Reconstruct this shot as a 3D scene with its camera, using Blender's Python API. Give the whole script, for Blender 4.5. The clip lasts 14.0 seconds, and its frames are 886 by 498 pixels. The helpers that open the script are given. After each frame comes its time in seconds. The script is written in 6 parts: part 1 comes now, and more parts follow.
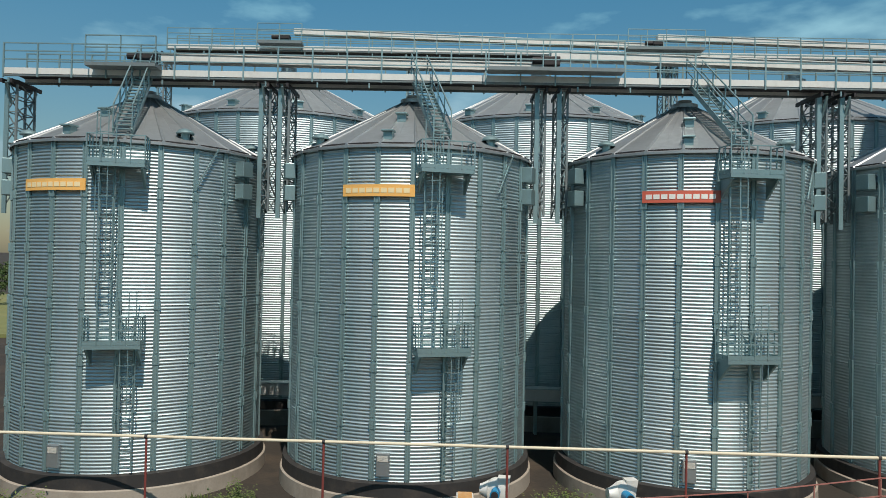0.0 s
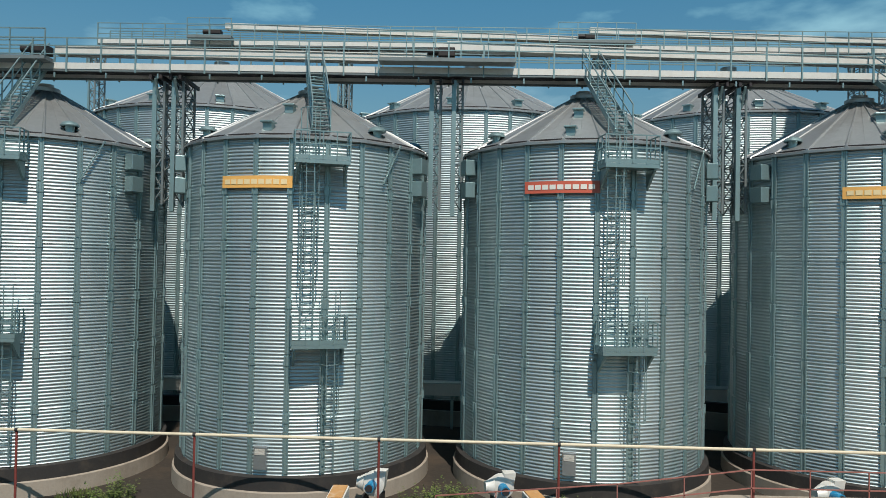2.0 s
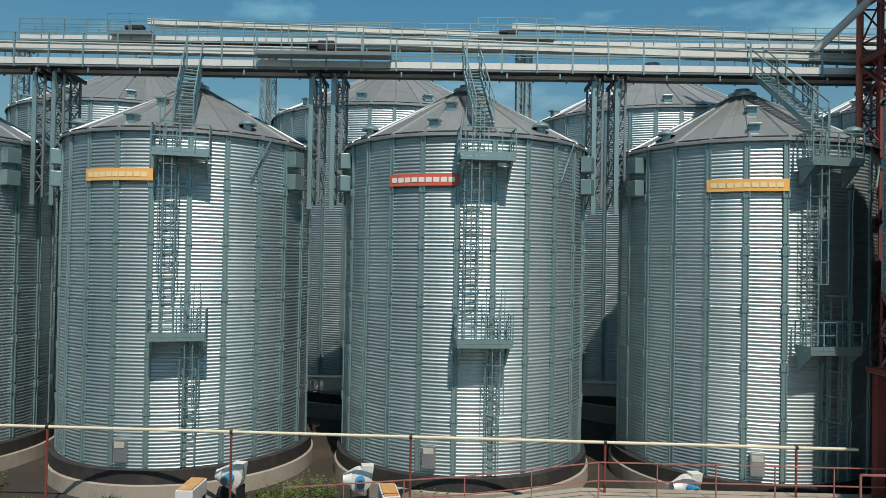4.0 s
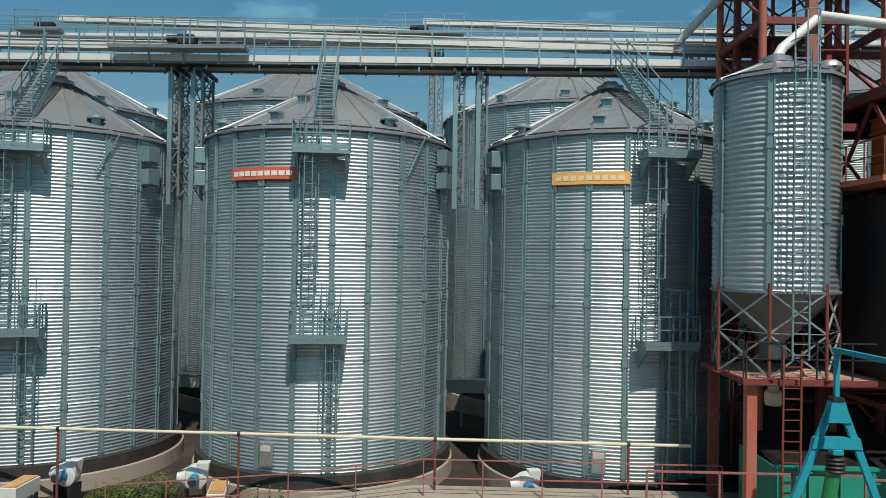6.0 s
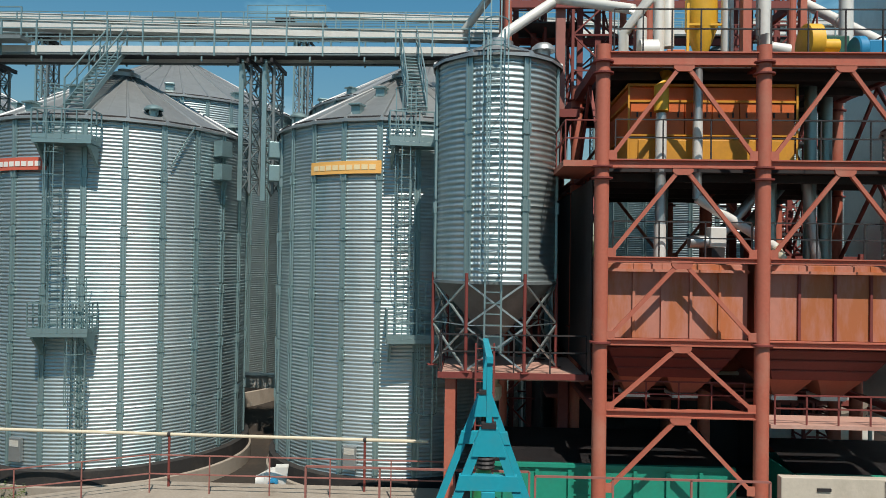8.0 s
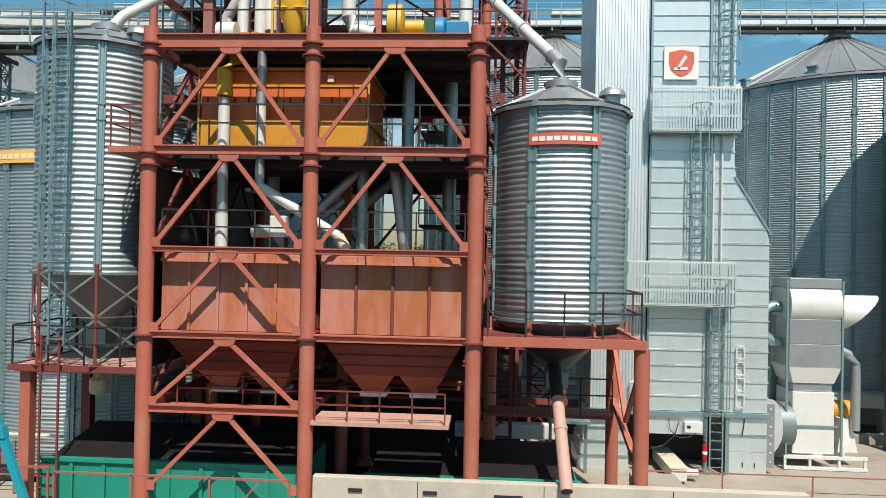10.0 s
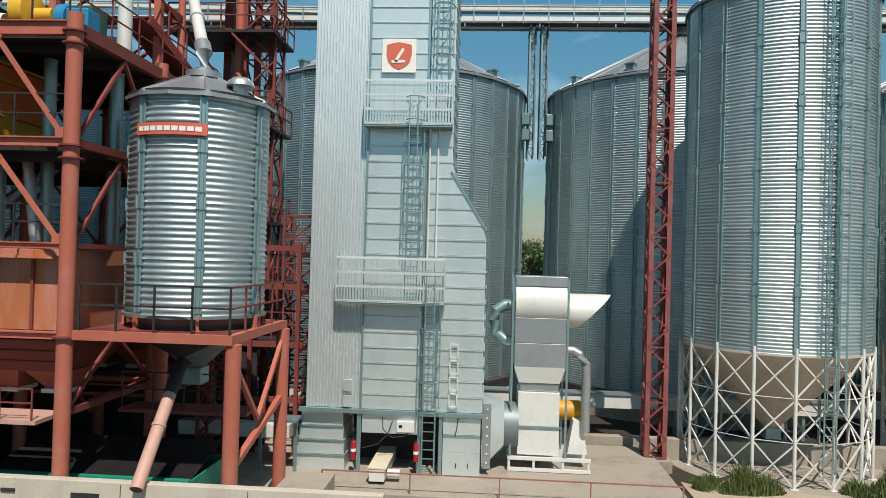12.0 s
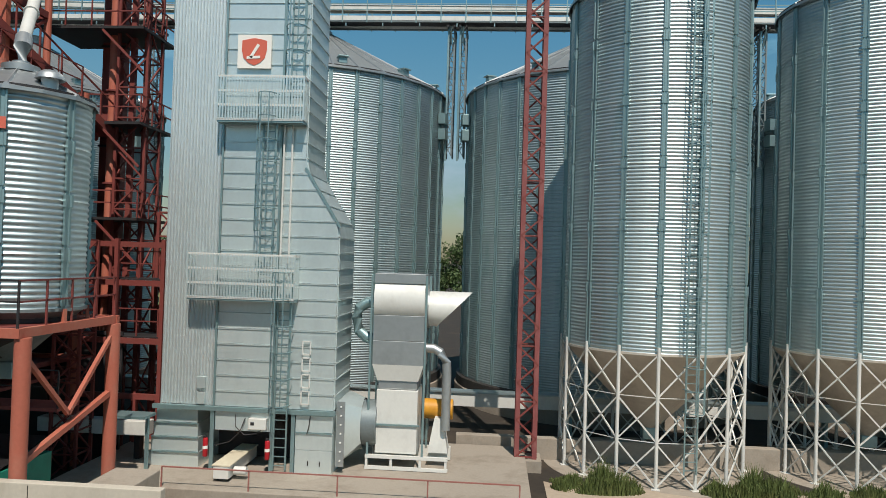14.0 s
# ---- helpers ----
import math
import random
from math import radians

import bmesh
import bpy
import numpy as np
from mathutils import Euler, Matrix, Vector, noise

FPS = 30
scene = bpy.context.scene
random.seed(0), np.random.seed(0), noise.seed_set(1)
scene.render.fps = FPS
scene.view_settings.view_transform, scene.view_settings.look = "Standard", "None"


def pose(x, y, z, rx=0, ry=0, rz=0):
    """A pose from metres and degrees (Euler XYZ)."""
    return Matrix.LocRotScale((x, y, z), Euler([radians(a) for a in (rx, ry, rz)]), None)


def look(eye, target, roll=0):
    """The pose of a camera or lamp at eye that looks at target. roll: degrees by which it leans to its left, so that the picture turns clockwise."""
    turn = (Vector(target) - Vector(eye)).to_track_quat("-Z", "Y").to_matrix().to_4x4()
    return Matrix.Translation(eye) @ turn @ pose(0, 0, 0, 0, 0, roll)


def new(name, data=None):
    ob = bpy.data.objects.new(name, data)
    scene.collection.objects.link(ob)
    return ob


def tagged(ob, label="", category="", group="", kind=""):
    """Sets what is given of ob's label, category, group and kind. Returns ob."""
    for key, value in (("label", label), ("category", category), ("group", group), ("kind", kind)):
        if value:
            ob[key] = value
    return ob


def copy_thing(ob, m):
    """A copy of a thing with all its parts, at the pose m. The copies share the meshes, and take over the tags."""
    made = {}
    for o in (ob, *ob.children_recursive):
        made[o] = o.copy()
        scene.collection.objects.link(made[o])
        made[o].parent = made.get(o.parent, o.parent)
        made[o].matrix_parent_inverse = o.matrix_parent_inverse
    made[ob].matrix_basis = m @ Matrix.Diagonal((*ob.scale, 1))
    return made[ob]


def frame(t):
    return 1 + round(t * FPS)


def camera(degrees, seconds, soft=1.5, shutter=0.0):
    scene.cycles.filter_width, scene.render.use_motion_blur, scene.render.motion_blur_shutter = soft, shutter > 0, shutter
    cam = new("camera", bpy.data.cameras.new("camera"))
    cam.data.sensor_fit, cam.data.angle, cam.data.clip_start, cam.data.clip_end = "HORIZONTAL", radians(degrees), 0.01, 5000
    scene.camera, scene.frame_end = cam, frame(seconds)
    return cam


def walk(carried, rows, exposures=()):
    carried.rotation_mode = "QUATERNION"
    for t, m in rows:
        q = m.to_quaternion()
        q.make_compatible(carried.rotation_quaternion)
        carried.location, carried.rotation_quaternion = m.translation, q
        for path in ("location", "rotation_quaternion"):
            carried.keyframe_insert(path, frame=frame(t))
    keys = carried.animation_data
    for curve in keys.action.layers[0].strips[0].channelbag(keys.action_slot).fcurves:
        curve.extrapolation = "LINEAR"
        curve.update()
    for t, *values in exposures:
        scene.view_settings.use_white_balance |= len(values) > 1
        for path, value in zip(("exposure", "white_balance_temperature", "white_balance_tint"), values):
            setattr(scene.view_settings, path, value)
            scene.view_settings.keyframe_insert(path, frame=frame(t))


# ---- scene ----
cam = camera(63.6, 14.0, soft=0.6)
METRES, EYE, TILT, LEAN, TURN = 51.5, 8.5, 0.0, 0.0, 0.8
ROWS = [
    (0.0, 0.0, 0.0, 0.0, -0.02, 0.87, -1.19),
    (0.5, 0.0162, 0.001, -0.0004, 0.0, 0.86, -1.14),
    (1.0, 0.0382, 0.0016, -0.0013, 0.05, 0.85, -1.08),
    (1.5, 0.0615, 0.0025, -0.0028, 0.12, 0.85, -1.04),
    (2.0, 0.0877, 0.0041, -0.004, 0.18, 0.83, -1.03),
    (2.5, 0.1122, 0.0047, -0.0051, 0.2, 0.82, -1.04),
    (3.0, 0.1384, 0.0046, -0.006, 0.21, 0.8, -1.05),
    (5.5, 0.2657, 0.0097, -0.0086, 0.39, 0.83, -1.01),
    (6.0, 0.2999, 0.0125, -0.0093, 0.48, 0.84, -0.96),
    (6.5, 0.334, 0.0153, -0.0096, 0.47, 0.8, -0.94),
    (7.0, 0.3757, 0.0189, -0.0102, 0.49, 0.78, -0.92),
    (9.5, 0.6487, 0.0409, -0.013, 2.77, 0.71, -1.0),
    (10.0, 0.7091, 0.0476, -0.0123, 2.82, 0.65, -1.1),
    (10.5, 0.7629, 0.0532, -0.0107, 2.99, 0.57, -1.22),
    (11.0, 0.8156, 0.0582, -0.0106, 3.07, 0.63, -1.33),
    (11.5, 0.859, 0.0623, -0.0108, 3.11, 0.64, -1.43),
    (12.0, 0.9003, 0.0659, -0.0114, 3.19, 0.71, -1.58),
    (12.5, 0.9318, 0.0688, -0.0116, 3.33, 0.79, -1.65),
    (13.0, 0.9582, 0.0709, -0.0121, 3.39, 0.86, -1.71),
    (13.5, 0.9781, 0.0721, -0.0129, 3.4, 0.93, -1.74),
    (14.0, 0.9967, 0.0737, -0.0131, 3.39, 1.01, -1.79),
]
walk(cam, [(t, pose(0, 0, EYE, TILT, LEAN, TURN) @ pose(METRES * x, METRES * y, METRES * z, 90 + pitch, roll, yaw)) for t, x, y, z, yaw, pitch, roll in ROWS],
     exposures=[(0.0, -0.12), (3.0, -0.14), (7.0, -0.16), (9.3, 0.24), (10.5, 0.3), (11.5, 0.16), (12.5, -0.04), (14.0, -0.1)])

# ---- light ----
SUN_AZ, SUN_EL = 16.0, 57.0
world = bpy.data.worlds.new("sky")
scene.world = world
world.use_nodes = True
wn, wl = world.node_tree.nodes, world.node_tree.links
wn.clear()
w_out = wn.new("ShaderNodeOutputWorld")
w_bg = wn.new("ShaderNodeBackground")
w_sky = wn.new("ShaderNodeTexSky")
w_sky.sky_type, w_sky.sun_disc = "NISHITA", False
w_sky.sun_elevation = radians(SUN_EL)
w_sky.sun_rotation = radians(180 - SUN_AZ)
w_sky.air_density, w_sky.dust_density, w_sky.ozone_density = 1.5, 0.8, 1.2
w_bg.inputs["Strength"].default_value = 0.061
# thin summer clouds
w_tc = wn.new("ShaderNodeTexCoord")
w_map = wn.new("ShaderNodeMapping")
w_map.inputs["Scale"].default_value = (1.6, 1.6, 4.5)
w_map.inputs["Location"].default_value = (0.4, 0.1, 0.25)
w_noise = wn.new("ShaderNodeTexNoise")
w_noise.inputs["Scale"].default_value = 2.6
w_noise.inputs["Detail"].default_value = 7
w_ramp = wn.new("ShaderNodeValToRGB")
w_ramp.color_ramp.elements[0].position, w_ramp.color_ramp.elements[1].position = 0.55, 0.68
w_mix = wn.new("ShaderNodeMixRGB")
w_mix.inputs["Color2"].default_value = (7.5, 7.6, 8.0, 1)
wl.new(w_tc.outputs["Generated"], w_map.inputs["Vector"])
wl.new(w_map.outputs["Vector"], w_noise.inputs["Vector"])
wl.new(w_noise.outputs["Fac"], w_ramp.inputs["Fac"])
wl.new(w_ramp.outputs["Color"], w_mix.inputs["Fac"])
wl.new(w_sky.outputs["Color"], w_mix.inputs["Color1"])
w_tint = wn.new("ShaderNodeMixRGB")
w_tint.blend_type = "MULTIPLY"
w_tint.inputs["Fac"].default_value = 1.0
# the zenith is a deep teal blue, the haze near the horizon almost white
w_sep = wn.new("ShaderNodeSeparateXYZ")
w_rise = wn.new("ShaderNodeMapRange")
w_rise.inputs["From Min"].default_value, w_rise.inputs["From Max"].default_value = 0.0, 0.34
w_haze = wn.new("ShaderNodeMixRGB")
w_haze.inputs["Color1"].default_value = (0.96, 1.02, 1.10, 1)
w_haze.inputs["Color2"].default_value = (0.60, 1.28, 1.50, 1)
w_top = wn.new("ShaderNodeMapRange")
w_top.inputs["From Min"].default_value, w_top.inputs["From Max"].default_value = 0.36, 0.8
w_zen = wn.new("ShaderNodeMixRGB")
w_zen.inputs["Color2"].default_value = (0.26, 0.66, 0.82, 1)
wl.new(w_sep.outputs["Z"], w_top.inputs["Value"])
wl.new(w_top.outputs["Result"], w_zen.inputs["Fac"])
wl.new(w_haze.outputs["Color"], w_zen.inputs["Color1"])
wl.new(w_tc.outputs["Generated"], w_sep.inputs["Vector"])
wl.new(w_sep.outputs["Z"], w_rise.inputs["Value"])
wl.new(w_rise.outputs["Result"], w_haze.inputs["Fac"])
wl.new(w_zen.outputs["Color"], w_tint.inputs["Color2"])
wl.new(w_mix.outputs["Color"], w_tint.inputs["Color1"])
wl.new(w_tint.outputs["Color"], w_bg.inputs["Color"])
wl.new(w_bg.outputs["Background"], w_out.inputs["Surface"])
sun = new("sun", bpy.data.lights.new("sun", "SUN"))
sun.data.energy, sun.data.angle, sun.data.color = 5.0, radians(0.5), (1.0, 0.91, 0.81)
a, e = radians(SUN_AZ), radians(SUN_EL)
sun.matrix_world = look((0, 0, 60), (-math.sin(a) * math.cos(e) * 10, math.cos(a) * math.cos(e) * 10, 60 - math.sin(e) * 10))


# ---- materials ----
def mat(name, color, rough=0.6, metal=0.0, grain=20.0, vary=0.12, stain=None, stain_amt=0.3, stain_scale=1.2,
        bump=0.1, streak=0.0, piece=0.0, stain_lo=0.5, stain_hi=0.75):
    m = bpy.data.materials.new(name)
    m.use_nodes = True
    n, l = m.node_tree.nodes, m.node_tree.links
    b = n["Principled BSDF"]
    b.inputs["Roughness"].default_value, b.inputs["Metallic"].default_value = rough, metal
    tc = n.new("ShaderNodeTexCoord")
    geo = n.new("ShaderNodeNewGeometry")
    fine = n.new("ShaderNodeTexNoise")
    fine.inputs["Scale"].default_value, fine.inputs["Detail"].default_value = grain, 6
    l.new(geo.outputs["Position"], fine.inputs["Vector"])
    base = n.new("ShaderNodeMixRGB")
    base.inputs["Color1"].default_value = (*[c * (1 - vary) for c in color], 1)
    base.inputs["Color2"].default_value = (*[min(1, c * (1 + vary)) for c in color], 1)
    l.new(fine.outputs["Fac"], base.inputs["Fac"])
    col = base.outputs["Color"]
    if stain:
        mp = n.new("ShaderNodeMapping")
        mp.inputs["Scale"].default_value = (1, 1, 1 - 0.85 * streak)
        l.new(geo.outputs["Position"], mp.inputs["Vector"])
        big = n.new("ShaderNodeTexNoise")
        big.inputs["Scale"].default_value, big.inputs["Detail"].default_value = stain_scale, 8
        big.inputs["Roughness"].default_value = 0.65
        l.new(mp.outputs["Vector"], big.inputs["Vector"])
        rp = n.new("ShaderNodeMapRange")
        rp.inputs["From Min"].default_value, rp.inputs["From Max"].default_value = stain_lo, stain_hi
        rp.inputs["To Max"].default_value = stain_amt
        l.new(big.outputs["Fac"], rp.inputs["Value"])
        mx = n.new("ShaderNodeMixRGB")
        mx.inputs["Color2"].default_value = (*stain, 1)
        l.new(rp.outputs["Result"], mx.inputs["Fac"])
        l.new(col, mx.inputs["Color1"])
        col = mx.outputs["Color"]
        rr = n.new("ShaderNodeMapRange")
        rr.inputs["To Min"].default_value, rr.inputs["To Max"].default_value = max(0.05, rough - 0.08), min(1, rough + 0.12)
        l.new(big.outputs["Fac"], rr.inputs["Value"])
        l.new(rr.outputs["Result"], b.inputs["Roughness"])
    if piece:
        oi = n.new("ShaderNodeObjectInfo")
        hv = n.new("ShaderNodeMapRange")
        hv.inputs["To Min"].default_value, hv.inputs["To Max"].default_value = 1 - piece, 1 + piece
        l.new(oi.outputs["Random"], hv.inputs["Value"])
        mu = n.new("ShaderNodeVectorMath")
        mu.operation = "SCALE"
        l.new(col, mu.inputs[0])
        l.new(hv.outputs["Result"], mu.inputs["Scale"])
        col = mu.outputs["Vector"]
    l.new(col, b.inputs["Base Color"])
    if bump:
        bp = n.new("ShaderNodeBump")
        bp.inputs["Strength"].default_value, bp.inputs["Distance"].default_value = bump, 0.02
        l.new(fine.outputs["Fac"], bp.inputs["Height"])
        l.new(bp.outputs["Normal"], b.inputs["Normal"])
    return m


GALV = mat("galvanised_sheet", (0.50, 0.575, 0.585), 0.5, 0.93, 9, 0.07, (0.25, 0.40, 0.42), 0.65, 0.9, 0.03, 0.85, 0.07)
GALV_ROOF = mat("galvanised_roof", (0.40, 0.425, 0.43), 0.44, 0.75, 6, 0.10, (0.24, 0.25, 0.25), 0.6, 0.7, 0.04, 0.2, 0.10)
GALV_DARK = mat("galvanised_profile", (0.27, 0.39, 0.40), 0.42, 0.65, 14, 0.12, (0.25, 0.28, 0.28), 0.4, 2, 0.03, 0.7)
WHITE = mat("white_trough_sheet", (0.68, 0.68, 0.64), 0.5, 0.15, 8, 0.06, (0.42, 0.40, 0.36), 0.4, 1.3, 0.04, 0.3)
DRYER = mat("dryer_cladding", (0.68, 0.76, 0.755), 0.36, 0.6, 8, 0.05, (0.38, 0.45, 0.45), 0.4, 0.8, 0.03, 0.6, 0.05)
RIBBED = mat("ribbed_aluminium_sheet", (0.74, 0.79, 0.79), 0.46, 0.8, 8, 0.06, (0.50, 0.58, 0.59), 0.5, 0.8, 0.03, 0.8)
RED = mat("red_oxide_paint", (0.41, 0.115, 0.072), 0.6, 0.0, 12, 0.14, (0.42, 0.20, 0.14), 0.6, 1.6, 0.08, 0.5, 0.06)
# darker red, also holds the shade of inner, side and rear steelwork
RED_DARK = mat("dark_and_shaded_red_paint", (0.19, 0.04, 0.033), 0.65, 0.0, 12, 0.16, (0.14, 0.05, 0.035), 0.5, 1.8, 0.08, 0.5)
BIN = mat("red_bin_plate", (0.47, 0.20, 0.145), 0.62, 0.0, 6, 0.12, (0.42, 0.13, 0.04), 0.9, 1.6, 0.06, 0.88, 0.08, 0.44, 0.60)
CONCRETE = mat("concrete", (0.315, 0.275, 0.225), 0.9, 0.0, 14, 0.14, (0.19, 0.155, 0.12), 0.75, 0.9, 0.25, 0.2)
WALLC = mat("cast_wall_concrete", (0.50, 0.45, 0.37), 0.9, 0, 10, 0.1, (0.32, 0.28, 0.22), 0.6, 0.9, 0.25, 0.8)
BITUMEN = mat("black_bitumen", (0.025, 0.023, 0.022), 0.7, 0.0, 20, 0.3, (0.10, 0.08, 0.06), 0.4, 2.0, 0.1)
SOIL = mat("dark_soil", (0.03, 0.024, 0.018), 0.95, 0.0, 5, 0.25, (0.085, 0.06, 0.038), 0.7, 0.35, 0.5)
SAND = mat("pale_sand", (0.38, 0.31, 0.235), 0.95, 0.0, 6, 0.2, (0.27, 0.21, 0.15), 0.7, 0.5, 0.4)
YELLOW = mat("yellow_paint", (0.72, 0.41, 0.03), 0.5, 0.0, 10, 0.1, (0.35, 0.20, 0.05), 0.4, 1.6, 0.04)
ORANGE = mat("orange_panel", (0.60, 0.13, 0.025), 0.5, 0.0, 10, 0.1, (0.32, 0.10, 0.04), 0.4, 1.6, 0.04)
TEAL = mat("blue_crane_paint", (0.012, 0.31, 0.40), 0.5, 0.0, 10, 0.12, (0.06, 0.22, 0.25), 0.5, 2.5, 0.06)
GREEN = mat("green_paint", (0.01, 0.25, 0.17), 0.55, 0.0, 8, 0.12, (0.03, 0.14, 0.10), 0.5, 1.8, 0.06)
AMBER = mat("amber_machine_paint", (0.56, 0.26, 0.02), 0.5, 0.0, 10, 0.12, (0.30, 0.13, 0.03), 0.5, 1.6, 0.04)
STEEL = mat("dull_steel", (0.20, 0.235, 0.24), 0.5, 0.4, 14, 0.14, (0.12, 0.13, 0.13), 0.5, 2, 0.03, 0.7)
# dark steel parts, and surfaces whose shade is put into the colour
DARK = mat("dark_steel_and_shade", (0.035, 0.033, 0.035), 0.6, 0.3, 20, 0.25, (0.08, 0.05, 0.04), 0.4, 2, 0.05)
CREAM = mat("cream_pipe_paint", (0.62, 0.56, 0.42), 0.5, 0.0, 10, 0.08, (0.42, 0.33, 0.22), 0.5, 2.5, 0.03)
RUSTY = mat("rust_stained_sheet", (0.50, 0.27, 0.10), 0.7, 0.1, 9, 0.2, (0.60, 0.50, 0.38), 0.7, 3.0, 0.08)
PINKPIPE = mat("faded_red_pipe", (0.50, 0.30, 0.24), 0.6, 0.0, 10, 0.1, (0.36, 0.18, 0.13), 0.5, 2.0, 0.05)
RAILRED = mat("old_red_rail_paint", (0.30, 0.12, 0.10), 0.65, 0, 10, 0.12, (0.18, 0.08, 0.06), 0.5, 2.5, 0.05)
SIGN_RED = mat("red_sign", (0.62, 0.13, 0.08), 0.5, 0, 10, 0.05, bump=0)
EXT_RED = mat("deep_red_enamel", (0.40, 0.012, 0.02), 0.35, 0, 10, 0.05, bump=0)
SIGN_YEL = mat("amber_sign", (0.86, 0.47, 0.13), 0.5, 0, 10, 0.05, bump=0)
HOPPER = mat("dusty_hopper_sheet", (0.56, 0.51, 0.44), 0.55, 0.3, 8, 0.1, (0.28, 0.24, 0.2), 0.5, 1.0, 0.03, 0.5)
SIGN_FADED = mat("faded_lettering", (0.86, 0.70, 0.40), 0.5, 0, 10, 0.03, bump=0)
SIGN_WHITE = mat("white_lettering", (0.82, 0.80, 0.74), 0.5, 0, 10, 0.03, bump=0)
LEAF = mat("leaf_green", (0.055, 0.095, 0.025), 0.7, 0, 3, 0.4, (0.12, 0.13, 0.04), 0.5, 0.5, 0)
GRASS = mat("grass_blades", (0.085, 0.115, 0.028), 0.8, 0, 3, 0.5, (0.16, 0.14, 0.05), 0.6, 0.8, 0)
WEED = mat("weed_leaves", (0.10, 0.15, 0.035), 0.7, 0, 5, 0.4, (0.22, 0.20, 0.06), 0.6, 1.5, 0)
BARK = mat("bark", (0.08, 0.06, 0.04), 0.9, 0, 10, 0.3)


# ---- building helpers ----
def part(name, bm, material, parent=None, label="", smooth=None):
    me = bpy.data.meshes.new(name)
    bm.to_mesh(me)
    bm.free()
    me.materials.append(material)
    ob = new(name, me)
    if smooth is not None:
        for p in me.polygons:
            p.use_smooth = True
        if smooth < 180:
            me.set_sharp_from_angle(angle=radians(smooth))
    if parent is not None:
        ob.parent = parent
    if label:
        ob["label"] = label
    return ob


def thing(name, label, category, group="", at=(0, 0, 0), turn=0, kind=""):
    ob = new(name)
    ob.empty_display_size = 0.2
    ob.matrix_basis = pose(*at, 0, 0, turn)
    return tagged(ob, label, category, group, kind)


def box(bm, x0, y0, z0, x1, y1, z1, bevel=0.0):
    vs = [bm.verts.new((x, y, z)) for z in (z0, z1) for x, y in ((x0, y0), (x1, y0), (x1, y1), (x0, y1))]
    fs = [bm.faces.new([vs[i] for i in q]) for q in ((3, 2, 1, 0), (4, 5, 6, 7), (0, 1, 5, 4), (1, 2, 6, 5), (2, 3, 7, 6), (3, 0, 4, 7))]
    if bevel:
        bmesh.ops.bevel(bm, geom=list({ed for f in fs for ed in f.edges}), offset=bevel, segments=2, affect="EDGES", profile=0.5)
    return bm


def bar(bm, p, q, w, h=None, sides=0):
    """A straight bar from p to q: square section w x h, or round with that many sides."""
    p, q = Vector(p), Vector(q)
    d = (q - p).normalized()
    up = Vector((0, 0, 1)) if abs(d.z) < 0.95 else Vector((0, 1, 0))
    s = d.cross(up).normalized()
    u = s.cross(d)
    h = h or w
    if sides:
        offs = [s * math.cos(2 * math.pi * i / sides) * w / 2 + u * math.sin(2 * math.pi * i / sides) * w / 2 for i in range(sides)]
    else:
        offs = [s * i * w / 2 + u * j * h / 2 for i, j in ((-1, -1), (1, -1), (1, 1), (-1, 1))]
    r0, r1 = [bm.verts.new(p + o) for o in offs], [bm.verts.new(q + o) for o in offs]
    k = len(offs)
    for i in range(k):
        bm.faces.new((r0[i], r0[(i + 1) % k], r1[(i + 1) % k], r1[i]))
    bm.faces.new(list(reversed(r0)))
    bm.faces.new(r1)
    return bm


def tube(bm, pts, r, sides=12):
    """A round pipe along a bent line, with mitred bends."""
    pts = [Vector(p) for p in pts]
    rings = []
    for i, p in enumerate(pts):
        d = ((pts[min(i + 1, len(pts) - 1)] - p).normalized() + (p - pts[max(i - 1, 0)]).normalized()).normalized()
        up = Vector((0, 0, 1)) if abs(d.z) < 0.9 else Vector((0, 1, 0))
        s = d.cross(up).normalized()
        u = s.cross(d)
        rings.append([bm.verts.new(p + (s * math.cos(2 * math.pi * k / sides) + u * math.sin(2 * math.pi * k / sides)) * r) for k in range(sides)])
    for a0, a1 in zip(rings, rings[1:]):
        for k in range(sides):
            bm.faces.new((a0[k], a0[(k + 1) % sides], a1[(k + 1) % sides], a1[k]))
    bm.faces.new(list(reversed(rings[0])))
    bm.faces.new(rings[-1])
    return bm


def lathe(bm, profile, sides=24, at=(0, 0, 0), cap=True):
    """Turns (radius, z) points round the upright axis."""
    rings = [[bm.verts.new((at[0] + r * math.cos(2 * math.pi * k / sides), at[1] + r * math.sin(2 * math.pi * k / sides), at[2] + z)) for k in range(sides)] for r, z in profile]
    for a0, a1 in zip(rings, rings[1:]):
        for k in range(sides):
            bm.faces.new((a0[k], a0[(k + 1) % sides], a1[(k + 1) % sides], a1[k]))
    if cap:
        bm.faces.new(list(reversed(rings[0])))
        bm.faces.new(rings[-1])
    return bm


B = bmesh.new


def share(name, me, parent, m):
    ob = new(name, me)
    ob.parent = parent
    ob.matrix_basis = m
    return ob


POSTS = set()


